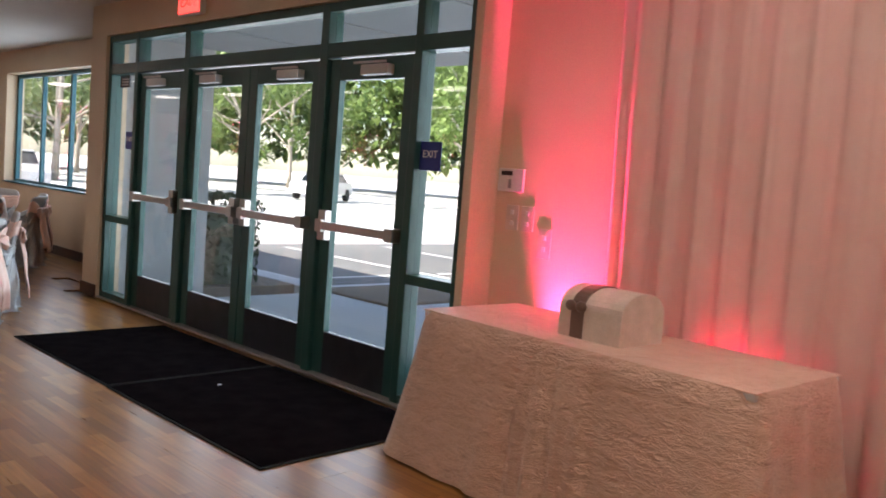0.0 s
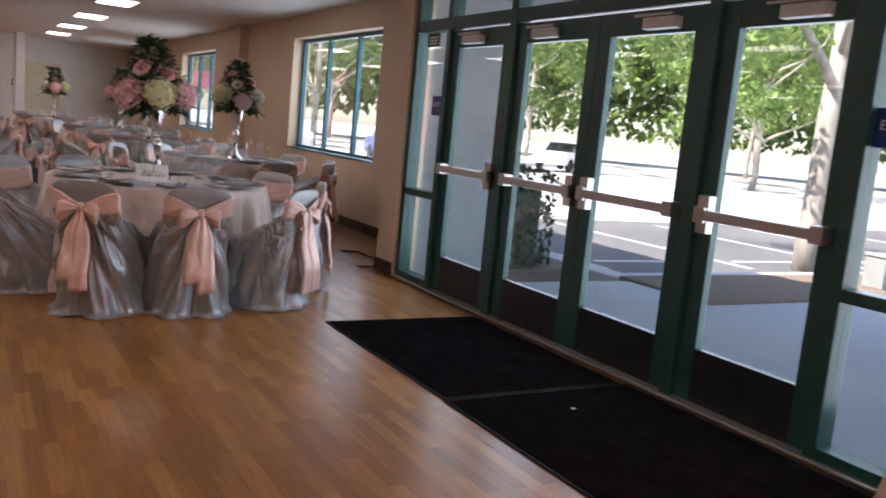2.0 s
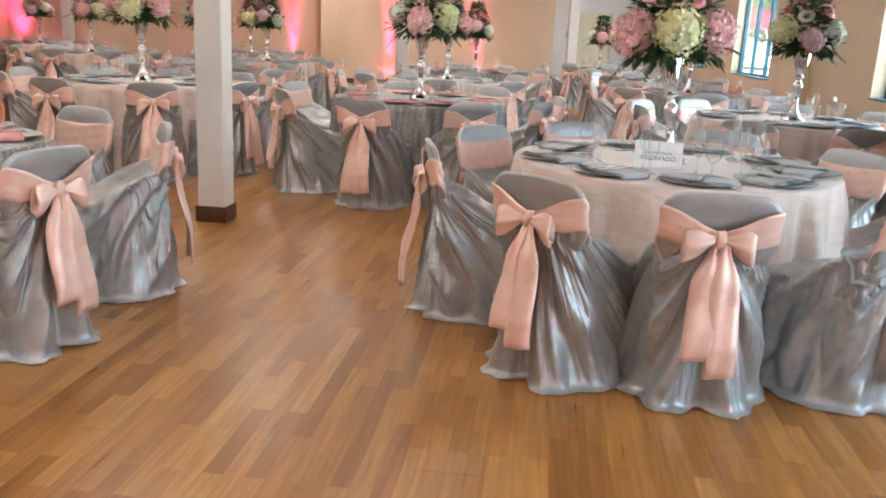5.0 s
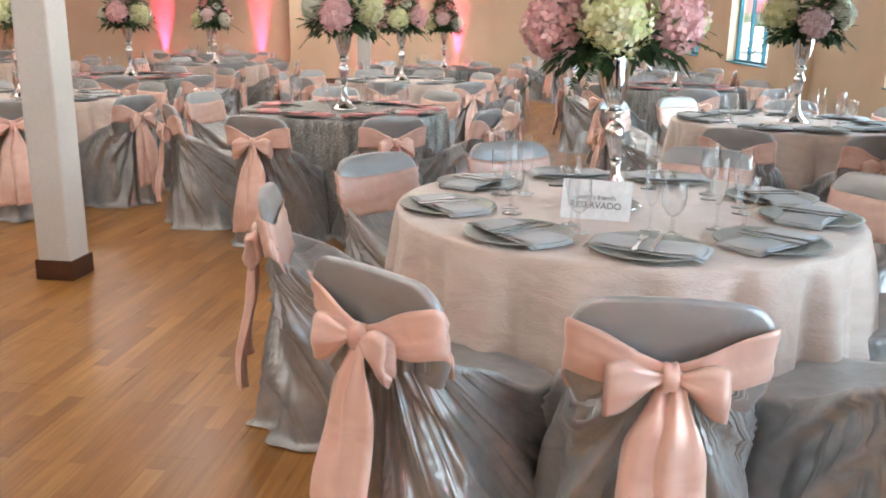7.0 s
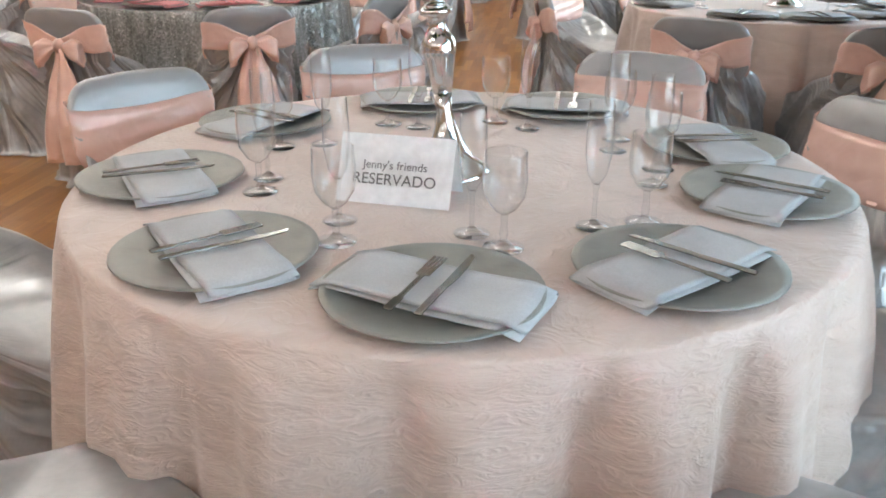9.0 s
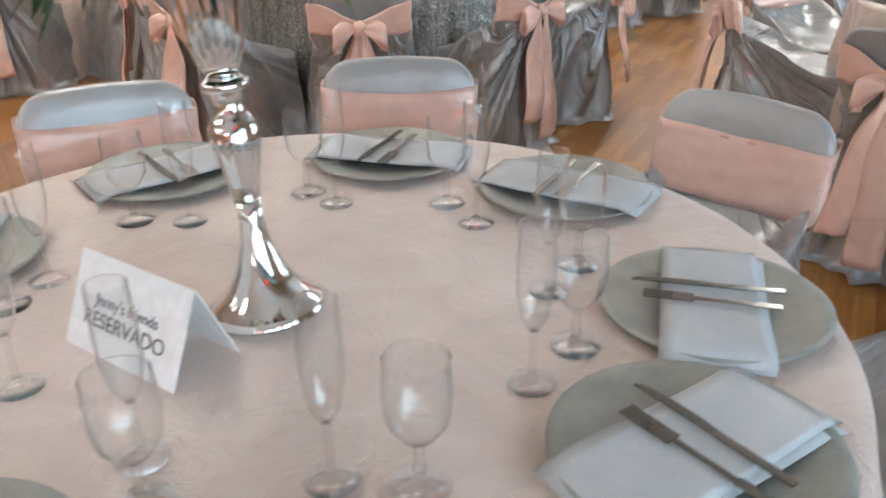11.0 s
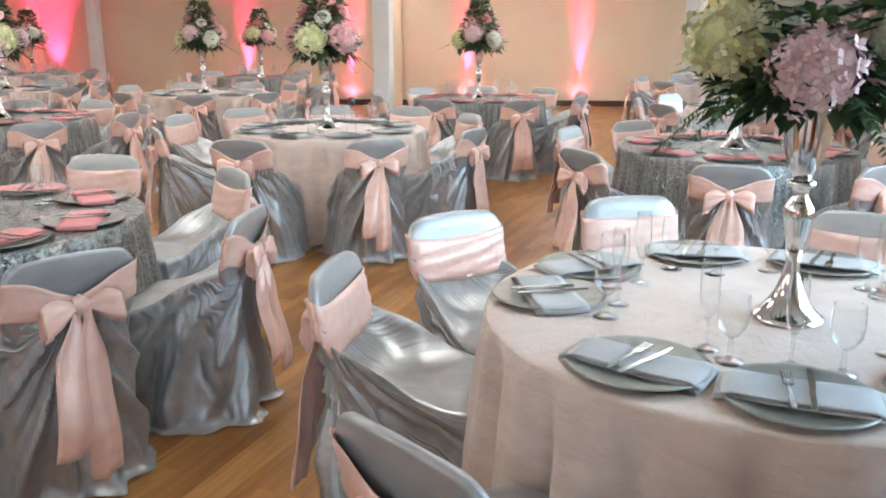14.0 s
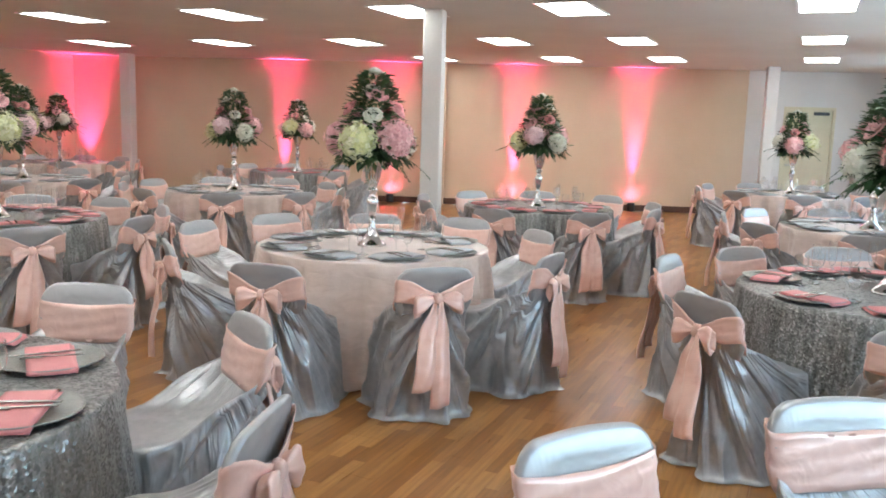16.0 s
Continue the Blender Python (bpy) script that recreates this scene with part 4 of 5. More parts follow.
TLEG = mesh_of("table_leg", lathe(((0.016, 0.0), (0.016, 0.735)), 10), STEEL)
CHARGERM = mesh_of("charger_plate", lathe(((0.0001, 0.0), (0.085, 0.0), (0.10, 0.003), (0.158, 0.012), (0.165, 0.0145), (0.164, 0.0175), (0.15, 0.0145), (0.108, 0.008), (0.10, 0.006), (0.0001, 0.006)), 40), CHARGER, True)


def blown(bowl, stem, foot, n):
    return {k: mesh_of(k, lathe(p, n, None, 0, 0, None, False), CRYSTAL, True) for k, p in (("bowl", bowl), ("stem", stem), ("foot", foot))}


FLUTE = blown(((0.0001, 0.079), (0.007, 0.08), (0.017, 0.098), (0.0235, 0.135), (0.024, 0.17), (0.0215, 0.222), (0.0214, 0.2225), (0.0200, 0.2225)), ((0.0045, 0.014), (0.0042, 0.07), (0.007, 0.08)), ((0.0001, 0.0), (0.031, 0.0), (0.032, 0.002), (0.014, 0.005), (0.0045, 0.014)), 18)
GOBLET = blown(((0.0001, 0.059), (0.006, 0.06), (0.02, 0.07), (0.034, 0.092), (0.037, 0.12), (0.0345, 0.165), (0.0344, 0.1656), (0.033, 0.1656)), ((0.0055, 0.016), (0.0075, 0.03), (0.0052, 0.04), (0.006, 0.06)), ((0.0001, 0.0), (0.034, 0.0), (0.035, 0.0025), (0.014, 0.006), (0.0055, 0.016)), 20)


def napkin_mesh(mat, seed):
    rnd = random.Random(seed)
    bm = bmesh.new()

    def fn(u, v):
        t = v * 3
        k = int(min(t, 2.999))
        fr = t - k
        x = (u - 0.5) * 0.335
        y = (fr - 0.5) * 0.15 * (1 if k % 2 == 0 else -1) * (1 - 0.03 * k)
        z = 0.0155 + 0.003 * (k + sstep(0.8, 1.0, fr) * (k < 2)) + 0.002 * math.sin(6 * u + seed)
        return (x - 0.03 * y * k, y + 0.02 * x * k, z - 0.3 * max(abs(x) - 0.135, 0))

    sheet(fn, 10, 27, 0.0022, bm)
    return mesh_of("napkin", bm, mat, True)


NAPS = {"champagne": [napkin_mesh(GREYNAP, 1), napkin_mesh(GREYNAP, 2)], "sequin": [napkin_mesh(PINKNAP, 3), napkin_mesh(PINKNAP, 4)]}


def fork_mesh():
    bm = bmesh.new()
    block(bm, -0.004, -0.095, 0.0, 0.004, 0.02, 0.003, 0.0012)
    block(bm, -0.007, -0.1, 0.0, 0.007, -0.06, 0.003, 0.0012)
    block(bm, -0.011, 0.02, 0.0, 0.011, 0.05, 0.003, 0.001)
    for k in range(4):
        x = -0.0095 + k * 0.0063
        block(bm, x - 0.0017, 0.05, 0.0005, x + 0.0017, 0.09, 0.0027)
    return mesh_of("fork", bm, CUTLERY)


def knife_mesh():
    bm = bmesh.new()
    block(bm, -0.006, -0.105, 0.0, 0.006, -0.01, 0.004, 0.0015)
    pts = [(-0.005, -0.012), (0.006, -0.012), (0.009, 0.02), (0.0085, 0.07), (0.004, 0.105), (-0.004, 0.112), (-0.005, 0.06)]
    loft([[(x, y, z) for x, y in pts] for z in (0.0008, 0.0028)], True, True, bm)
    return mesh_of("knife", bm, CUTLERY)


FORK, KNIFE = fork_mesh(), knife_mesh()


# ---- flowers ----
def hydrangea_mesh(mat, seed, rad):
    rnd = random.Random(seed)
    bm = bmesh.new()
    n = 150
    for k in range(n):
        t = math.acos(1 - 1.75 * (k + 0.5) / n)
        a = k * 2.39996 + rnd.uniform(-0.15, 0.15)
        nrm = Vector((math.sin(t) * math.cos(a), math.sin(t) * math.sin(a), math.cos(t)))
        c = nrm * rad * rnd.uniform(0.92, 1.05) * (1 + 0.3 * noise.noise(nrm * 2.3 + Vector((seed * 5.1, 0, 0))))
        c.z *= 0.9
        t1 = nrm.orthogonal().normalized()
        t2 = nrm.cross(t1)
        s = rad * rnd.uniform(0.15, 0.2)
        r0 = rnd.uniform(0, 1.57)
        cv = bm.verts.new(c - nrm * s * 0.3)
        for q in range(4):
            b = r0 + q * math.pi / 2
            d0 = t1 * math.cos(b) + t2 * math.sin(b)
            d1 = t1 * math.cos(b - 0.62) + t2 * math.sin(b - 0.62)
            d2 = t1 * math.cos(b + 0.62) + t2 * math.sin(b + 0.62)
            bm.faces.new((cv, bm.verts.new(c + d1 * s * 0.85), bm.verts.new(c + d0 * s * 1.25 + nrm * s * 0.25), bm.verts.new(c + d2 * s * 0.85)))
    core = bmesh.ops.create_icosphere(bm, subdivisions=2, radius=rad * 0.86)
    return mesh_of("hydrangea", bm, mat)


def rose_mesh(mat, seed, rad):
    rnd = random.Random(seed)
    bm = bmesh.new()
    for layer in range(5):
        npet = 3 + layer
        op = 0.18 + 0.2 * layer
        for q in range(npet):
            a = 2 * math.pi * (q + 0.5 * layer) / npet + rnd.uniform(-0.2, 0.2)

            def fn(u, v, a=a, op=op, layer=layer, npet=npet):
                w = (u - 0.5) * 2
                ang = a + w * (1.1 + 0.5 / (layer + 1)) * (0.75 if layer > 1 else 1.0)
                rr = rad * (0.12 + op * (0.4 + 0.6 * v) * (1 - 0.12 * w * w)) + rad * 0.12 * (v ** 3) * layer * 0.5
                z = rad * (-0.35 + 1.0 * math.sin(v * 1.5) * (1 - 0.16 * layer) - 0.14 * w * w * v)
                return (rr * math.cos(ang), rr * math.sin(ang), z)
            sheet(fn, 4, 3, rad * 0.02, bm)
    return mesh_of("rose", bm, mat, True)


def leaf_mass(seed, n, fn, size, mat, droop=0.3, narrow=0.42):
    """Leaves on stalks: fn gives a place and a way outwards."""
    rnd = random.Random(seed)
    bm = bmesh.new()
    for _ in range(n):
        p, d = fn(rnd)
        d = (d + Vector((rnd.uniform(-0.5, 0.5), rnd.uniform(-0.5, 0.5), rnd.uniform(-0.5, 0.4)))).normalized()
        s = size * rnd.uniform(0.6, 1.25)
        sd = d.cross(Vector((rnd.uniform(-0.4, 0.4), rnd.uniform(-0.4, 0.4), 1))).normalized() * s * narrow
        up = d.cross(sd).normalized()
        a = bm.verts.new(p)
        b = bm.verts.new(p + d * s * 0.5 + sd * 0.5 + up * s * 0.06)
        c = bm.verts.new(p + d * s - Vector((0, 0, droop * s)))
        e = bm.verts.new(p + d * s * 0.5 - sd * 0.5 + up * s * 0.06)
        bm.faces.new((a, b, c))
        bm.faces.new((a, c, e))
    return mesh_of("leaves", bm, mat)


def fern_spray(seed, n, base, tip, width):
    """A drooping frond with narrow leaflets."""
    rnd = random.Random(seed)
    bm = bmesh.new()
    base, tip = Vector(base), Vector(tip)
    for k in range(n):
        u = k / n
        p = base.lerp(tip, u) + Vector((0, 0, 0.10 * math.sin(math.pi * u) * (tip - base).length))
        d = (tip - base).normalized()
        side = d.cross(Vector((0, 0, 1))).normalized()
        for sgn in (-1, 1):
            l = width * (1 - 0.7 * u) * rnd.uniform(0.8, 1.2)
            q = p + side * sgn * l + d * l * 0.5 + Vector((0, 0, rnd.uniform(-0.02, 0.0)))
            w = d * 0.006
            bm.faces.new((bm.verts.new(p - w), bm.verts.new(p + w), bm.verts.new(q)))
    return bm


HYD = {"cream": hydrangea_mesh(CREAM_PETAL, 1, 0.106), "pink": hydrangea_mesh(PINK_PETAL, 2, 0.106), "white": hydrangea_mesh(WHITE_PETAL, 3, 0.088), "mauve": hydrangea_mesh(MAUVE_PETAL, 4, 0.09)}
ROSE = {"pink": rose_mesh(PINK_PETAL, 5, 0.052), "coral": rose_mesh(ROSE_PETAL, 6, 0.045), "white": rose_mesh(WHITE_PETAL, 7, 0.045)}


def _low(rnd):
    a = rnd.uniform(0, 6.28)
    d = Vector((math.cos(a), math.sin(a), rnd.uniform(-0.5, 0.3)))
    return d * rnd.uniform(0.05, 0.2) + Vector((0, 0, 0.05)), d


def _spire(rnd):
    z = rnd.uniform(0.03, 0.46)
    r = 0.045 + 0.21 * (1 - z / 0.5)
    a = rnd.uniform(0, 6.28)
    d = Vector((math.cos(a), math.sin(a), 0.5))
    return Vector((r * rnd.uniform(0.3, 1) * math.cos(a), r * rnd.uniform(0.3, 1) * math.sin(a), z)), d


SKIRTLEAF = [leaf_mass(21 + k, 520, _low, 0.06, LEAF, 0.35, 0.55) for k in range(2)]
SPIRE = [leaf_mass(31 + k, 900, _spire, 0.075, FERN, 0.25) for k in range(2)]


def flutes(a, z):
    return 0.025 * math.cos(20 * a) * sstep(0.39, 0.43, z)


VASE = {k: mesh_of(k, lathe(p, 40, None, 0, 0, flutes), SILVER, True) for k, p in (
    ("vase_foot", ((0.0001, 0.0), (0.092, 0.0), (0.095, 0.006), (0.084, 0.014), (0.06, 0.036), (0.038, 0.072), (0.024, 0.115), (0.018, 0.15), (0.02, 0.185))),
    ("vase_knop", ((0.02, 0.185), (0.027, 0.225), (0.034, 0.262), (0.037, 0.272), (0.037, 0.295), (0.028, 0.31), (0.019, 0.325), (0.022, 0.346), (0.035, 0.352), (0.035, 0.362), (0.022, 0.37))),
    ("vase_trumpet", ((0.022, 0.37), (0.031, 0.388), (0.045, 0.43), (0.055, 0.48), (0.064, 0.54), (0.071, 0.575), (0.067, 0.575), (0.05, 0.48), (0.0001, 0.45))))}


def centrepiece(x, y, turn, v, size=1.08, lean=0, tall=1.0):
    stand = pose(x, y, 0.7675, 0, lean, 0) @ Matrix.Scale(tall, 4)
    vs = thing("flower_vase", "polished silver trumpet vase standing on the table", "vase", "centrepieces", stand)
    for k in VASE:
        share(k, VASE[k], vs)
    f = thing("flower_arrangement", "tall bouquet of pink, cream and white blooms with greenery", "flowers", "flower arrangements", stand @ Matrix.Translation((0, 0, 0.575)) @ Matrix.Rotation(radians(turn), 4, "Z") @ Matrix.Scale(size, 4))
    g1 = share("low_leaves", SKIRTLEAF[v % 2], f)
    g2 = share("top_leaves", SPIRE[v % 2], f)
    rnd = random.Random(100 + v)
    cols = [("pink", "cream", "pink", "white", "mauve"), ("white", "pink", "cream", "mauve", "white"), ("cream", "mauve", "white", "pink", "white")][v % 3]
    for k, cname in enumerate(cols):
        a = 2 * math.pi * (k - 1) / 5 - math.pi / 2 - radians(turn)
        share("hydrangea", HYD[cname], f, Matrix.Translation((0.185 * math.cos(a), 0.185 * math.sin(a), 0.095 + 0.03 * math.sin(3 * k + v))) @ Matrix.Rotation(a, 4, "Z") @ Matrix.Rotation(1.0, 4, "Y"))
    for k in range(5):
        a = 2 * math.pi * k / 5 + 0.2
        cname = ("pink", "coral", "white", "pink", "coral")[k]
        share("rose", ROSE[cname], f, Matrix.Translation((0.145 * math.cos(a), 0.145 * math.sin(a), 0.235 + 0.04 * (k % 2))) @ Matrix.Rotation(a, 4, "Z") @ Matrix.Rotation(0.9, 4, "Y"))
    for k in range(2):
        a = math.pi * k + v
        share("rose", ROSE[("pink", "white")[k]], f, Matrix.Translation((0.08 * math.cos(a), 0.08 * math.sin(a), 0.35 + 0.04 * k)) @ Matrix.Rotation(a, 4, "Z") @ Matrix.Rotation(0.5, 4, "Y"))
    share("rose", ROSE["white"], f, Matrix.Translation((0, 0, 0.485)))
    for k in range(8):
        a = 0.785 * k + rnd.uniform(-0.4, 0.4)
        l = rnd.uniform(0.27, 0.42)
        part("fern_frond", fern_spray(v * 7 + k, 26, (0.08 * math.cos(a), 0.08 * math.sin(a), 0.03), (l * math.cos(a), l * math.sin(a), rnd.uniform(-0.16, 0.0)), 0.045), FERN, f)


# ---- round tables, chairs and settings ----
CHAIRS = [make_chair(s) for s in (11, 12, 13, 14)]
used = set()


def place_chair(m, k):
    k = k % len(CHAIRS)
    if k not in used:
        used.add(k)
        CHAIRS[k].matrix_basis = m
        return CHAIRS[k]
    return copy_thing(CHAIRS[k], m)


def setting(cx, cy, a, kind, k, reach=0.592):
    px, py = cx + reach * math.cos(a), cy + reach * math.sin(a)
    rnd = random.Random(int(cx * 97 + cy * 31 + a * 13))
    z = 0.7675
    d = math.degrees(a)
    p = tagged(new("charger_plate", CHARGERM), "round silver charger plate with a pebbled rim", "plate", "charger plates")
    p.matrix_basis = pose(px, py, z, 0, 0, d)
    nt = d + 90 + (rnd.uniform(-24, 24) if kind == "champagne" else rnd.uniform(-20, 20))
    n = tagged(new("napkin", NAPS[kind][k % 2]), "folded grey cloth napkin on a charger plate" if kind == "champagne" else "folded pink cloth napkin on a charger plate", "napkin", "napkins")
    n.matrix_basis = pose(px, py, z, 0, 0, nt)
    ct = nt + rnd.uniform(-8, 8)
    for nm, me, off in (("fork", FORK, -0.022), ("knife", KNIFE, 0.022)):
        c = tagged(new(nm, me), "steel dinner %s lying on the napkin" % nm, nm, "cutlery")
        c.matrix_basis = Matrix.Translation((px, py, z + 0.0245)) @ Matrix.Rotation(radians(ct + rnd.uniform(-5, 5)), 4, "Z") @ Matrix.Translation((off, rnd.uniform(-0.01, 0.01), 0))
    for nm, me, r, da in (("champagne_flute", FLUTE, 0.385, 0.07), ("water_goblet", GOBLET, 0.44, 0.27)):
        g = tagged(new(nm), "empty clear champagne flute on the table" if nm == "champagne_flute" else "empty clear stemmed water goblet on the table", "glass", "glasses")
        for k2 in me:
            share(k2, me[k2], g)
        rr = r + rnd.uniform(-0.02, 0.02)
        aa = a + da + rnd.uniform(-0.05, 0.05)
        g.matrix_basis = pose(cx + rr * math.cos(aa), cy + rr * math.sin(aa), 0.767, 0, 0, rnd.uniform(0, 360))


def round_table(cx, cy, kind, seats, v, flower=True, size=1.08, plates=()):
    """seats: (bearing from the table's middle, distance of the chair, twist), or only the first bearing of nine even ones."""
    t = thing("banquet_table", "round folding banquet table under a floor length cloth", "table", "banquet tables", pose(cx, cy, 0))
    share("tabletop", TOP, t)
    for k in range(4):
        share("leg", TLEG, t, Matrix.Translation((0.45 * math.cos(0.8 + k * 1.57), 0.45 * math.sin(0.8 + k * 1.57), 0)))
    c = tagged(new("tablecloth", CLOTHS[kind][v % 2]), "champagne crinkled cloth over a round table" if kind == "champagne" else "silver sequin cloth over a round table", "tablecloth", "round tablecloths")
    wide = 1.03 if v == 0 else 1.0
    c.matrix_basis = pose(cx, cy, 0, 0, 0, v * 37) @ Matrix.Diagonal((wide, wide, 1, 1))
    rnd = random.Random(v)
    if not isinstance(seats, tuple):
        seats = tuple((seats + 40 * k + rnd.uniform(-2.5, 2.5), 0.905 + rnd.uniform(-0.03, 0.04), rnd.uniform(-5, 5)) for k in range(9))
    for k, (deg, r, twist) in enumerate(seats):
        a = radians(deg)
        place_chair(pose(cx + r * math.cos(a), cy + r * math.sin(a), 0, 0, 0, deg + 90 + twist), v + k)
    for k, deg in enumerate(plates or [q[0] for q in seats]):
        setting(cx, cy, radians(deg), kind, k, 0.592 * wide + (0.006 if v == 0 else 0.0))
    if flower:
        first_table = v == 0
        centrepiece(cx + {0: -0.02, 2: 0.06}.get(v, 0.0), cy - 0.03, v * 47, v, size, -5 if first_table else 0, 0.93 if first_table else 1.03)


round_table(1.482, 8.215, "champagne", ((-90, 0.93, 0), (-56, 0.98, 8), (-14, 0.9, 0), (20, 0.82, 13), (65, 0.91, 6), (110, 0.91, 6), (153, 0.85, -14), (-167, 0.9, 0), (-119, 0.99, -6)), 0, True, 1.12, (-88, -51, -9, 23, 68, 106, 149, -166, -124))
round_table(-0.28, 11.44, "sequin", ((-101, 0.98, 0), (-63, 0.9, 2), (-22, 0.87, 0), (15, 0.96, 0), (65, 0.98, -8), (107, 1.05, 0), (163, 1.0, 0), (-145, 0.95, 0)), 1)
round_table(2.87, 11.42, "champagne", ((-116, 0.97, 0), (-82, 1.0, 0), (-44, 0.93, 4), (-7, 0.9, 0), (33, 0.9, 0), (73, 0.92, 0), (113, 1.0, 10), (155, 0.98, -12), (-171, 0.93, 0)), 2)
round_table(-0.45, 14.95, "champagne", ((-47, 0.98, 0), (-88, 1.02, 6), (-132, 1.0, 0), (-176, 1.08, 0), (152, 1.1, 0), (118, 1.0, 0), (85, 1.05, 0), (47, 0.95, 0), (-6, 0.96, 0)), 3)
round_table(2.62, 14.98, "sequin", ((-130, 0.97, 0), (-88, 0.96, 0), (-48, 0.93, 0), (-8, 0.9, 0), (32, 0.9, 0), (68, 0.92, 0), (100, 0.95, 0), (131, 0.88, 8), (170, 0.88, 0)), 4)
for x, y, kind, first_deg, v in ((-0.38, 18.4, "sequin", -52, 5), (2.72, 18.4, "champagne", -95, 6), (1.95, 22.7, "champagne", -80, 7)):
    round_table(x, y, kind, first_deg, v)
round_table(-2.2, 7.3, "sequin", ((-16, 0.85, 0), (30, 1.0, 0), (70, 0.93, 0), (110, 0.9, 0), (150, 0.92, 0), (190, 0.9, 0), (230, 0.92, 0), (270, 0.9, 0), (306, 0.93, 0)), 8)
for x, y, kind, first_deg, v in ((-3.0, 11.7, "champagne", -60, 9), (-3.55, 14.6, "sequin", -70, 10), (-3.85, 17.9, "champagne", -60, 11), (-5.45, 21.6, "sequin", -70, 12), (-6.75, 17.5, "champagne", -50, 13), (-9.6, 20.6, "champagne", -40, 14)):
    round_table(x, y, kind, first_deg, v)


# ---- reserved card ----
def reserved_card():
    c = thing("place_card", "white folded reserved card standing on the table", "card", m=pose(1.383, 8.03, 0.768, 0, 0, -8))
    w, h, d = 0.112, 0.12, 0.055

    def face(sgn):
        pts = [(-w, sgn * d, 0), (w, sgn * d, 0), (w, 0, h), (-w, 0, h)]
        off = Vector((0, sgn * 0.0012, 0.0004))
        return loft([[tuple(p) for p in pts], [tuple(Vector(p) + off) for p in pts]])

    part("card_front", face(-1), CARD, c)
    part("card_back", face(1), CARD, c)
    tilt = math.degrees(math.atan2(h, d))
    letters("lettering", "Jenny's friends", 0.022, INK, c, Matrix.Translation((0, -0.055 * (1 - 0.068 / 0.12) - 0.003, 0.068)) @ Matrix.Rotation(radians(tilt), 4, "X"), 0.0003)
    letters("lettering", "RESERVADO", 0.03, INK, c, Matrix.Translation((0, -0.055 * (1 - 0.043 / 0.12) - 0.003, 0.043)) @ Matrix.Rotation(radians(tilt), 4, "X"), 0.0003)


reserved_card()


# ---- outdoors ----
ground = structure("ground", box(-400, -400, -0.5, 400, 400, -0.2), SUNLITLOT, "parking ground reaching the horizon, coloured pale for the sunlight on it", "ground")
pav = structure("pavement", box(DX + 0.18, -6, -0.198, 6.1, 8.0, -0.01, 0.0), CONCRETE, "pale concrete pavement in the shade of the building", "pavement")
part("slab", box(6.1, -6, -0.198, 9.2, 6.9, -0.0105), CONCRETE, pav)
# same lot as the ground, kept dark only where it lies in shade
road = structure("road", box(6.4, 8.4, -0.199, 60, 14.6, -0.155), ASPHALT, "grey asphalt parking bay with white lines", "road")
for k in range(6):
    part("parking_line", box(7.0 + 2.6 * k, 9.4, -0.1545, 7.1 + 2.6 * k, 14.0, -0.1515), STRIPE, road)
    part("parking_line", box(7.3 + 2.6 * k, 9.9, -0.1543, 9.2 + 2.6 * k, 9.99, -0.151), STRIPE, road)
kerb = structure("kerb", box(6.1, 8.0, -0.19, 6.4, 20, -0.005, 0.02), CONCRETE, "concrete kerb edging the planting bed", "kerb")
part("kerb_length", box(6.4, 8.15, -0.19, 14.0, 8.4, 0.0, 0.02), CONCRETE, kerb)
bed = structure("planting_bed", box(6.1, 6.9, -0.19, 13.5, 8.15, 0.02, 0.02), MULCH, "bed of dark bark mulch beside the pavement", "bed")
part("bed_length", box(WX + 0.28, 8.63, -0.19, 6.1, 30, -0.012), MULCH, bed)


cnp = structure("entrance_canopy", box(DX + 0.26, 2.9, 2.56, 6.3, 8.355, 2.8, 0.01), STUCCO, "flat grey canopy over the entrance doors", "canopy")
for y in (4.2, 5.6, 7.0):
    part("soffit_joint", box(DX + 0.27, y, 2.552, 6.28, y + 0.02, 2.5595), UTIL, cnp)


def leaves_in(seed, n, fn, size, mat):
    rnd = random.Random(seed)
    verts, faces = [], []
    for _ in range(n):
        p, d = fn(rnd)
        u = Vector((rnd.uniform(-1, 1), rnd.uniform(-1, 1), rnd.uniform(-1, 1))).normalized()
        w = (d + u * 0.8).cross(u).normalized()
        s = size * rnd.uniform(0.6, 1.4)
        i = len(verts)
        verts += [p - u * s, p + w * s * 0.45, p + u * s, p - w * s * 0.45]
        faces.append((i, i + 1, i + 2, i + 3))
    me = bpy.data.meshes.new("leaves")
    me.from_pydata(verts, [], faces)
    me.materials.append(mat)
    return me


def hedge_place(x0, y0, x1, y1, z1):
    def fn(rnd):
        a = [rnd.uniform(x0, x1), rnd.uniform(y0, y1), rnd.uniform(0, z1)]
        d = Vector((0, 0, 1))
        k = rnd.choice((0, 0, 1, 1, 2))
        lim = ((x0, x1), (y0, y1), (0, z1))[k]
        a[k] = lim[1] if k == 2 else rnd.choice(lim)
        p = Vector(a)
        p += Vector((noise.noise(p * 3), noise.noise(p * 3 + Vector((5, 0, 0))), noise.noise(p * 3 + Vector((0, 9, 0))))) * 0.09
        return p, d
    return fn


def hedge(x0, y0, x1, y1, z1, seed, n=2600):
    h = thing("hedge", "clipped dark green hedge beside the entrance", "hedge", "hedges")
    part("stems", box(x0 + 0.1, y0 + 0.1, -0.15, x1 - 0.1, y1 - 0.1, z1 - 0.12, 0.05), HEDGELEAF, h)
    share("leaves", leaves_in(seed, n, hedge_place(x0, y0, x1, y1, z1), 0.045, HEDGELEAF), h)


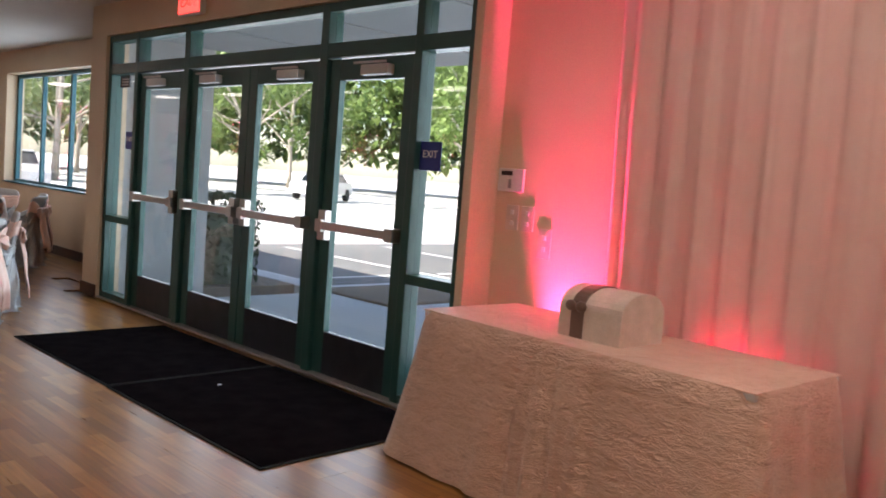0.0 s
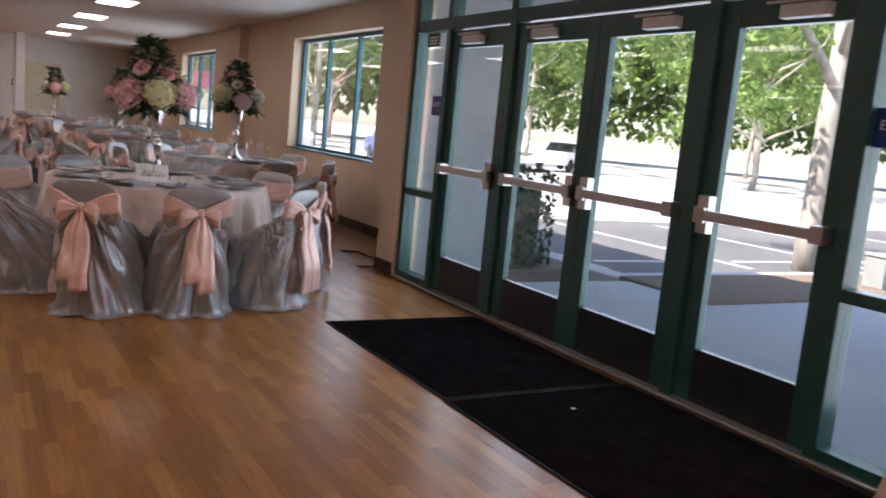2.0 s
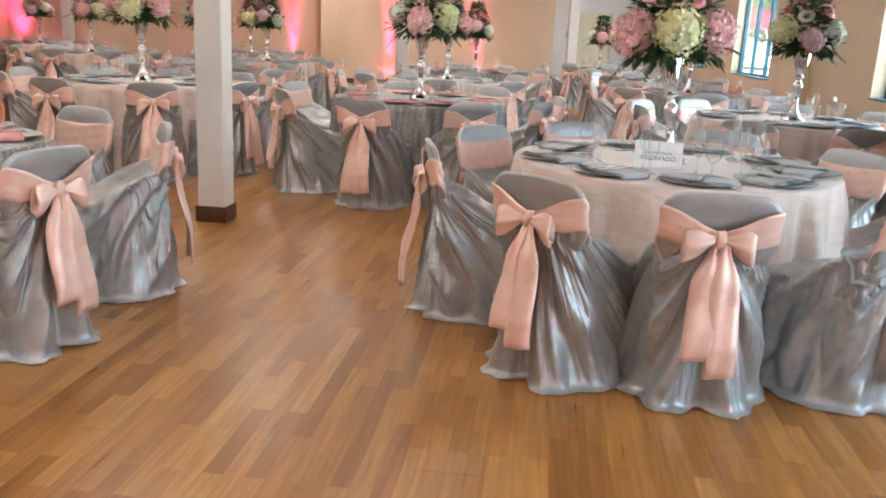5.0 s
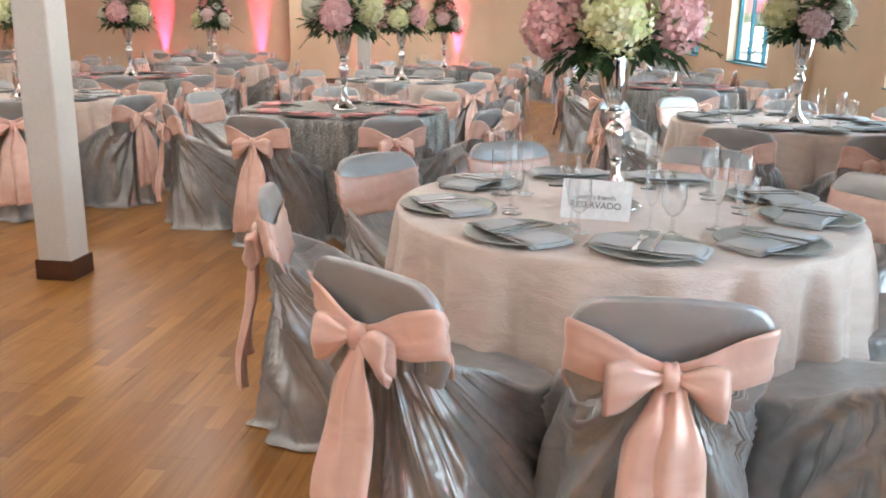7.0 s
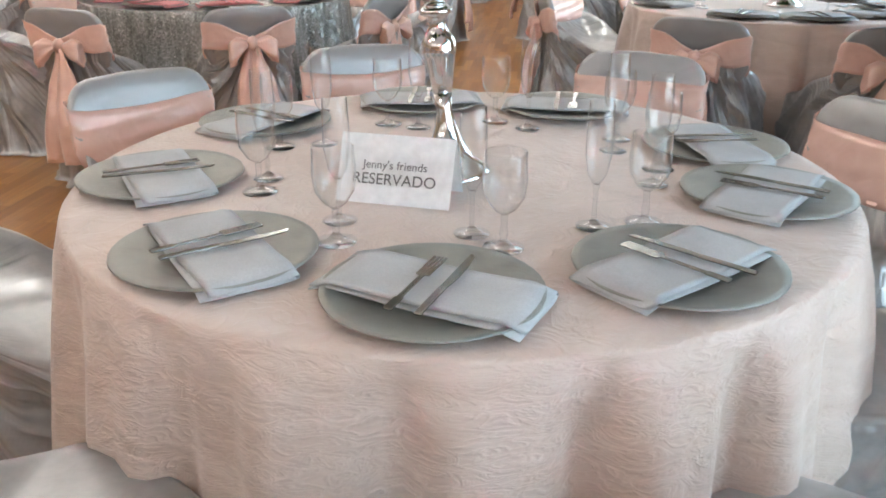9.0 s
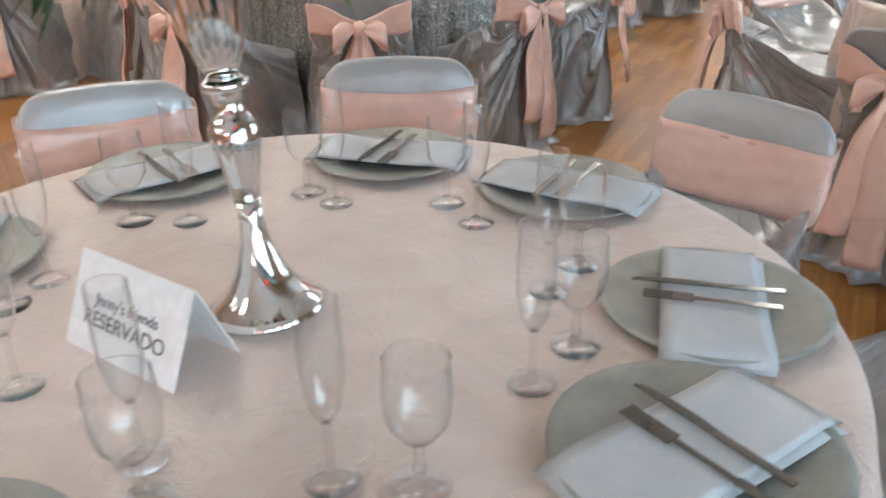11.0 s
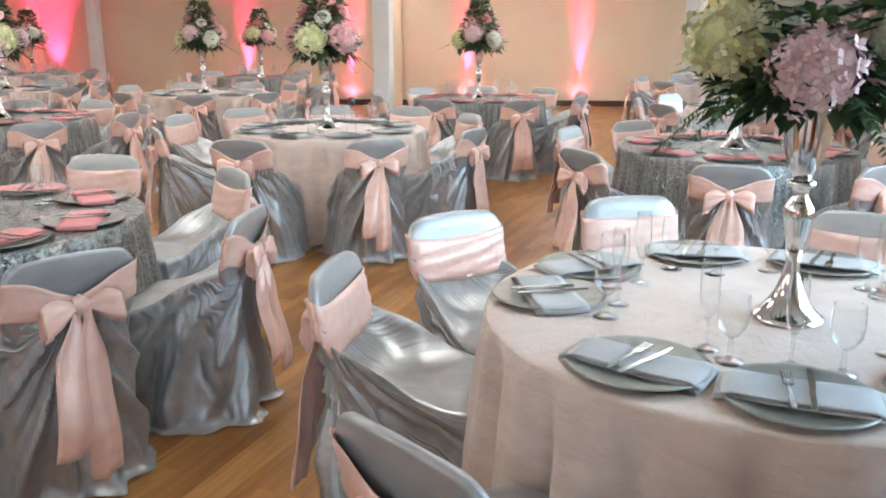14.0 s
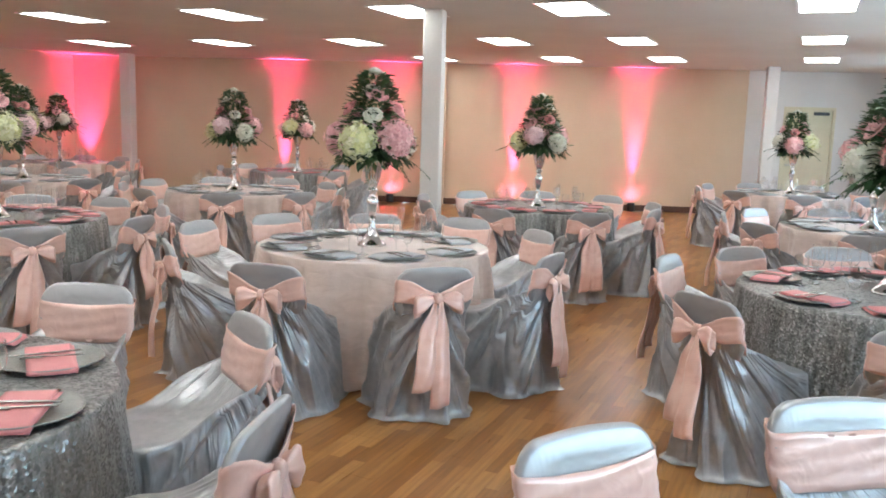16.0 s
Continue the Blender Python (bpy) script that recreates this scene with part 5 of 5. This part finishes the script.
hedge(4.85, 8.75, 5.65, 9.6, 1.0, 3)


def limb(bm, a, b, r0, r1, n=9, seg=6, wob=0.06, seed=0):
    a, b = Vector(a), Vector(b)
    d = (b - a).normalized()
    t1 = d.orthogonal().normalized()
    t2 = d.cross(t1)
    rings = []
    for j in range(seg + 1):
        u = j / seg
        c = a.lerp(b, u) + (t1 * noise.noise((u * 3, seed, 0)) + t2 * noise.noise((u * 3, seed, 5))) * wob * (b - a).length
        r = r0 + (r1 - r0) * u
        rings.append([tuple(c + (t1 * math.cos(2 * math.pi * i / n) + t2 * math.sin(2 * math.pi * i / n)) * r * (1 + 0.12 * noise.noise((i, u * 4, seed)))) for i in range(n)])
    return loft(rings, True, True, bm)


def tree(x, y, h, spread, seed, leaves=2600, trunk=0.2, base=0.32, leaf=0.1):
    rnd = random.Random(seed)
    t = thing("tree", "leafy green tree with a pale mottled trunk", "tree", "trees", pose(x, y, -0.2))
    bm = bmesh.new()
    limb(bm, (0, 0, 0), (0.2, 0.1, h * 0.55), trunk, trunk * 0.6, 10, 8, 0.03, seed)
    tips = []
    for k in range(8):
        a = 2 * math.pi * k / 8 + rnd.uniform(-0.4, 0.4)
        z0 = h * rnd.uniform(base, 0.55)
        e = (spread * 0.75 * math.cos(a), spread * 0.75 * math.sin(a), z0 + h * rnd.uniform(0.1, 0.38))
        limb(bm, (0.2 * z0 / (h * 0.55), 0.1 * z0 / (h * 0.55), z0), e, trunk * 0.4, trunk * 0.1, 7, 5, 0.1, seed + k)
        tips.append(Vector(e))
    tips.append(Vector((0.2, 0.1, h * 0.85)))
    part("trunk", bm, BARK, t, "pale mottled bark", True)
    blobs = []
    for e in tips:
        for _ in range(5):
            blobs.append((e + Vector((rnd.gauss(0, 1) * spread * 0.24, rnd.gauss(0, 1) * spread * 0.24, rnd.gauss(0, 1) * h * 0.07)), rnd.uniform(0.14, 0.3) * spread))

    def fn(r):
        c, s = r.choice(blobs)
        d = Vector((r.gauss(0, 1), r.gauss(0, 1), r.gauss(0, 0.8))).normalized()
        return c + d * s * r.uniform(0.3, 1.0), d

    share("crown", leaves_in(seed, leaves, fn, leaf, TREELEAF), t)


tree(10.6, 9.25, 8.5, 3.4, 1, 6500, 0.2, 0.3, 0.085)
for k, (x, y, h) in enumerate(((25, 40, 11), (34, 30, 11), (40, 38, 13), (31, 50, 13), (45, 22, 12), (50, 44, 14), (40, 58, 14), (54, 32, 14), (17, 46, 11), (36, 13, 10), (50, 8, 12), (16, 60, 13), (9, 52, 11), (26, 66, 14))):
    tree(x, y, h, h * 0.46, 20 + k, 9000, 0.2, 0.2, 0.17)


def woods(rnd):
    a = rnd.uniform(-0.6, 1.75)
    r = rnd.uniform(72, 86)
    top = 13 + 4 * noise.noise((a * 9, 0, 0))
    z = 2.4 + (top - 2.4) * rnd.random() ** 0.8
    p = Vector((r * math.cos(a), 5 + r * math.sin(a), z - 0.2))
    return p + Vector((noise.noise((a * 20, z, 0)), noise.noise((a * 20, z, 4)), 0)) * 2.5, Vector((0, 0, 1))


wd = tagged(new("far_woods", leaves_in(77, 60000, woods, 0.6, TREELEAF)), "dense far green woods behind the parking lot", "woods", "", "stuff")


def car(x, y, turn, mat, label, tall=False):
    c = thing("parked_car", label, "car", "parked cars", pose(x, y, -0.2 + 0.045, 0, 0, turn))
    hgt = 1.85 if tall else 1.45
    body = [(-2.2, 0.35), (-2.2, 0.75), (-2.05, 0.95), (-1.0, 1.0), (1.9, 1.0), (2.2, 0.85), (2.2, 0.35)]
    part("body", loft([[(px, yy, pz) for px, pz in body] for yy in (-0.86, -0.8, 0.8, 0.86)]), mat, c)
    cab = [(-1.1, 0.99), (-0.45, hgt - 0.04), (1.5 if tall else 0.9, hgt), (2.05 if tall else 1.75, 0.99)]
    part("windows", loft([[(px, yy, pz) for px, pz in cab] for yy in (-0.74, 0.74)]), CARDARK, c)
    part("roof", box(-0.5, -0.7, hgt - 0.04, 1.55 if tall else 0.95, 0.7, hgt + 0.03, 0.03), mat, c)
    for px in (-1.4, 1.4):
        for yy in (-0.8, 0.8):
            w = part("wheel", lathe(((0.0001, -0.1), (0.2, -0.1), (0.32, -0.09), (0.335, 0.0), (0.32, 0.09), (0.2, 0.1), (0.0001, 0.1)), 20), TYRE, c, "black tyre", True)
            w.matrix_basis = Matrix.Translation((px, yy, 0.335)) @ Matrix.Rotation(radians(90), 4, "X")


car(36.0, 18.0, 20, CARWHITE, "white parked van beyond the lot", True)
car(14.5, 30.0, 80, CARBLUE, "blue parked car beside the hall")
car(10.6, 33.0, 85, CARWHITE, "white parked car seen through the windows")
car(27.0, 36.0, 30, CARWHITE, "white parked car under the trees")
ub = thing("utility_box", "grey green utility box in the planting bed", "utility box", m=pose(9.35, 7.35, 0.02))
part("cabinet", box(-0.16, -0.13, 0, 0.16, 0.13, 0.36, 0.01), UTIL, ub)
part("lid", box(-0.175, -0.145, 0.36, 0.175, 0.145, 0.39, 0.008), UTIL, ub)
cp = thing("red_canopy", "red fabric canopy across the parking lot", "canopy", m=pose(10.5, 46, -0.2))
part("canopy_top", loft([[(-3, -2, 2.5), (3, -2, 2.5), (3, 2, 2.5), (-3, 2, 2.5)], [(-2.6, -1.6, 3.3), (2.6, -1.6, 3.3), (2.6, 1.6, 3.3), (-2.6, 1.6, 3.3)]]), REDFAB, cp)
for sx in (-2.9, 2.9):
    for sy in (-1.9, 1.9):
        part("post", lathe(((0.04, 0.0), (0.04, 2.55)), 10, None, sx, sy), STEEL, cp)


# ---- floor planks, last ----
PLANK = mesh_of("plank", box(-0.096, -0.6445, -0.016, 0.096, 0.6445, -0.0007), FLOOR)
count = 0
rest_v, rest_f = [], []
row = 0
xx = LX + 0.1
while xx < WX:
    off = (row * 0.437) % 1.29
    yy = BY + 0.65 - off
    while yy < far_y(min(xx, WX)) + 0.2:
        if not (xx > DX - 0.05 and yy < 8.62 + 0.4):
            if -2.9 < xx < 3.5 and -0.3 < yy < 9.2 and count < 300 and yy - 0.65 > BY:
                p = share("plank", PLANK, floor, Matrix.Translation((xx, yy, 0)))
                count += 1
            else:
                i = len(rest_v)
                for z in (-0.016, -0.0007):
                    rest_v += [(xx - 0.096, yy - 0.6445, z), (xx + 0.096, yy - 0.6445, z), (xx + 0.096, yy + 0.6445, z), (xx - 0.096, yy + 0.6445, z)]
                rest_f += [(i + 4, i + 5, i + 6, i + 7), (i, i + 1, i + 5, i + 4), (i + 1, i + 2, i + 6, i + 5), (i + 2, i + 3, i + 7, i + 6), (i + 3, i, i + 4, i + 7)]
        yy += 1.29
    xx += 0.1925
    row += 1
me = bpy.data.meshes.new("plank_field")
me.from_pydata(rest_v, [], rest_f)
me.materials.append(FLOOR)
pf = new("plank_field", me)
pf.parent = floor
tagged(pf, "oak strip planks filling the rest of the hall floor", "", "", "stuff")
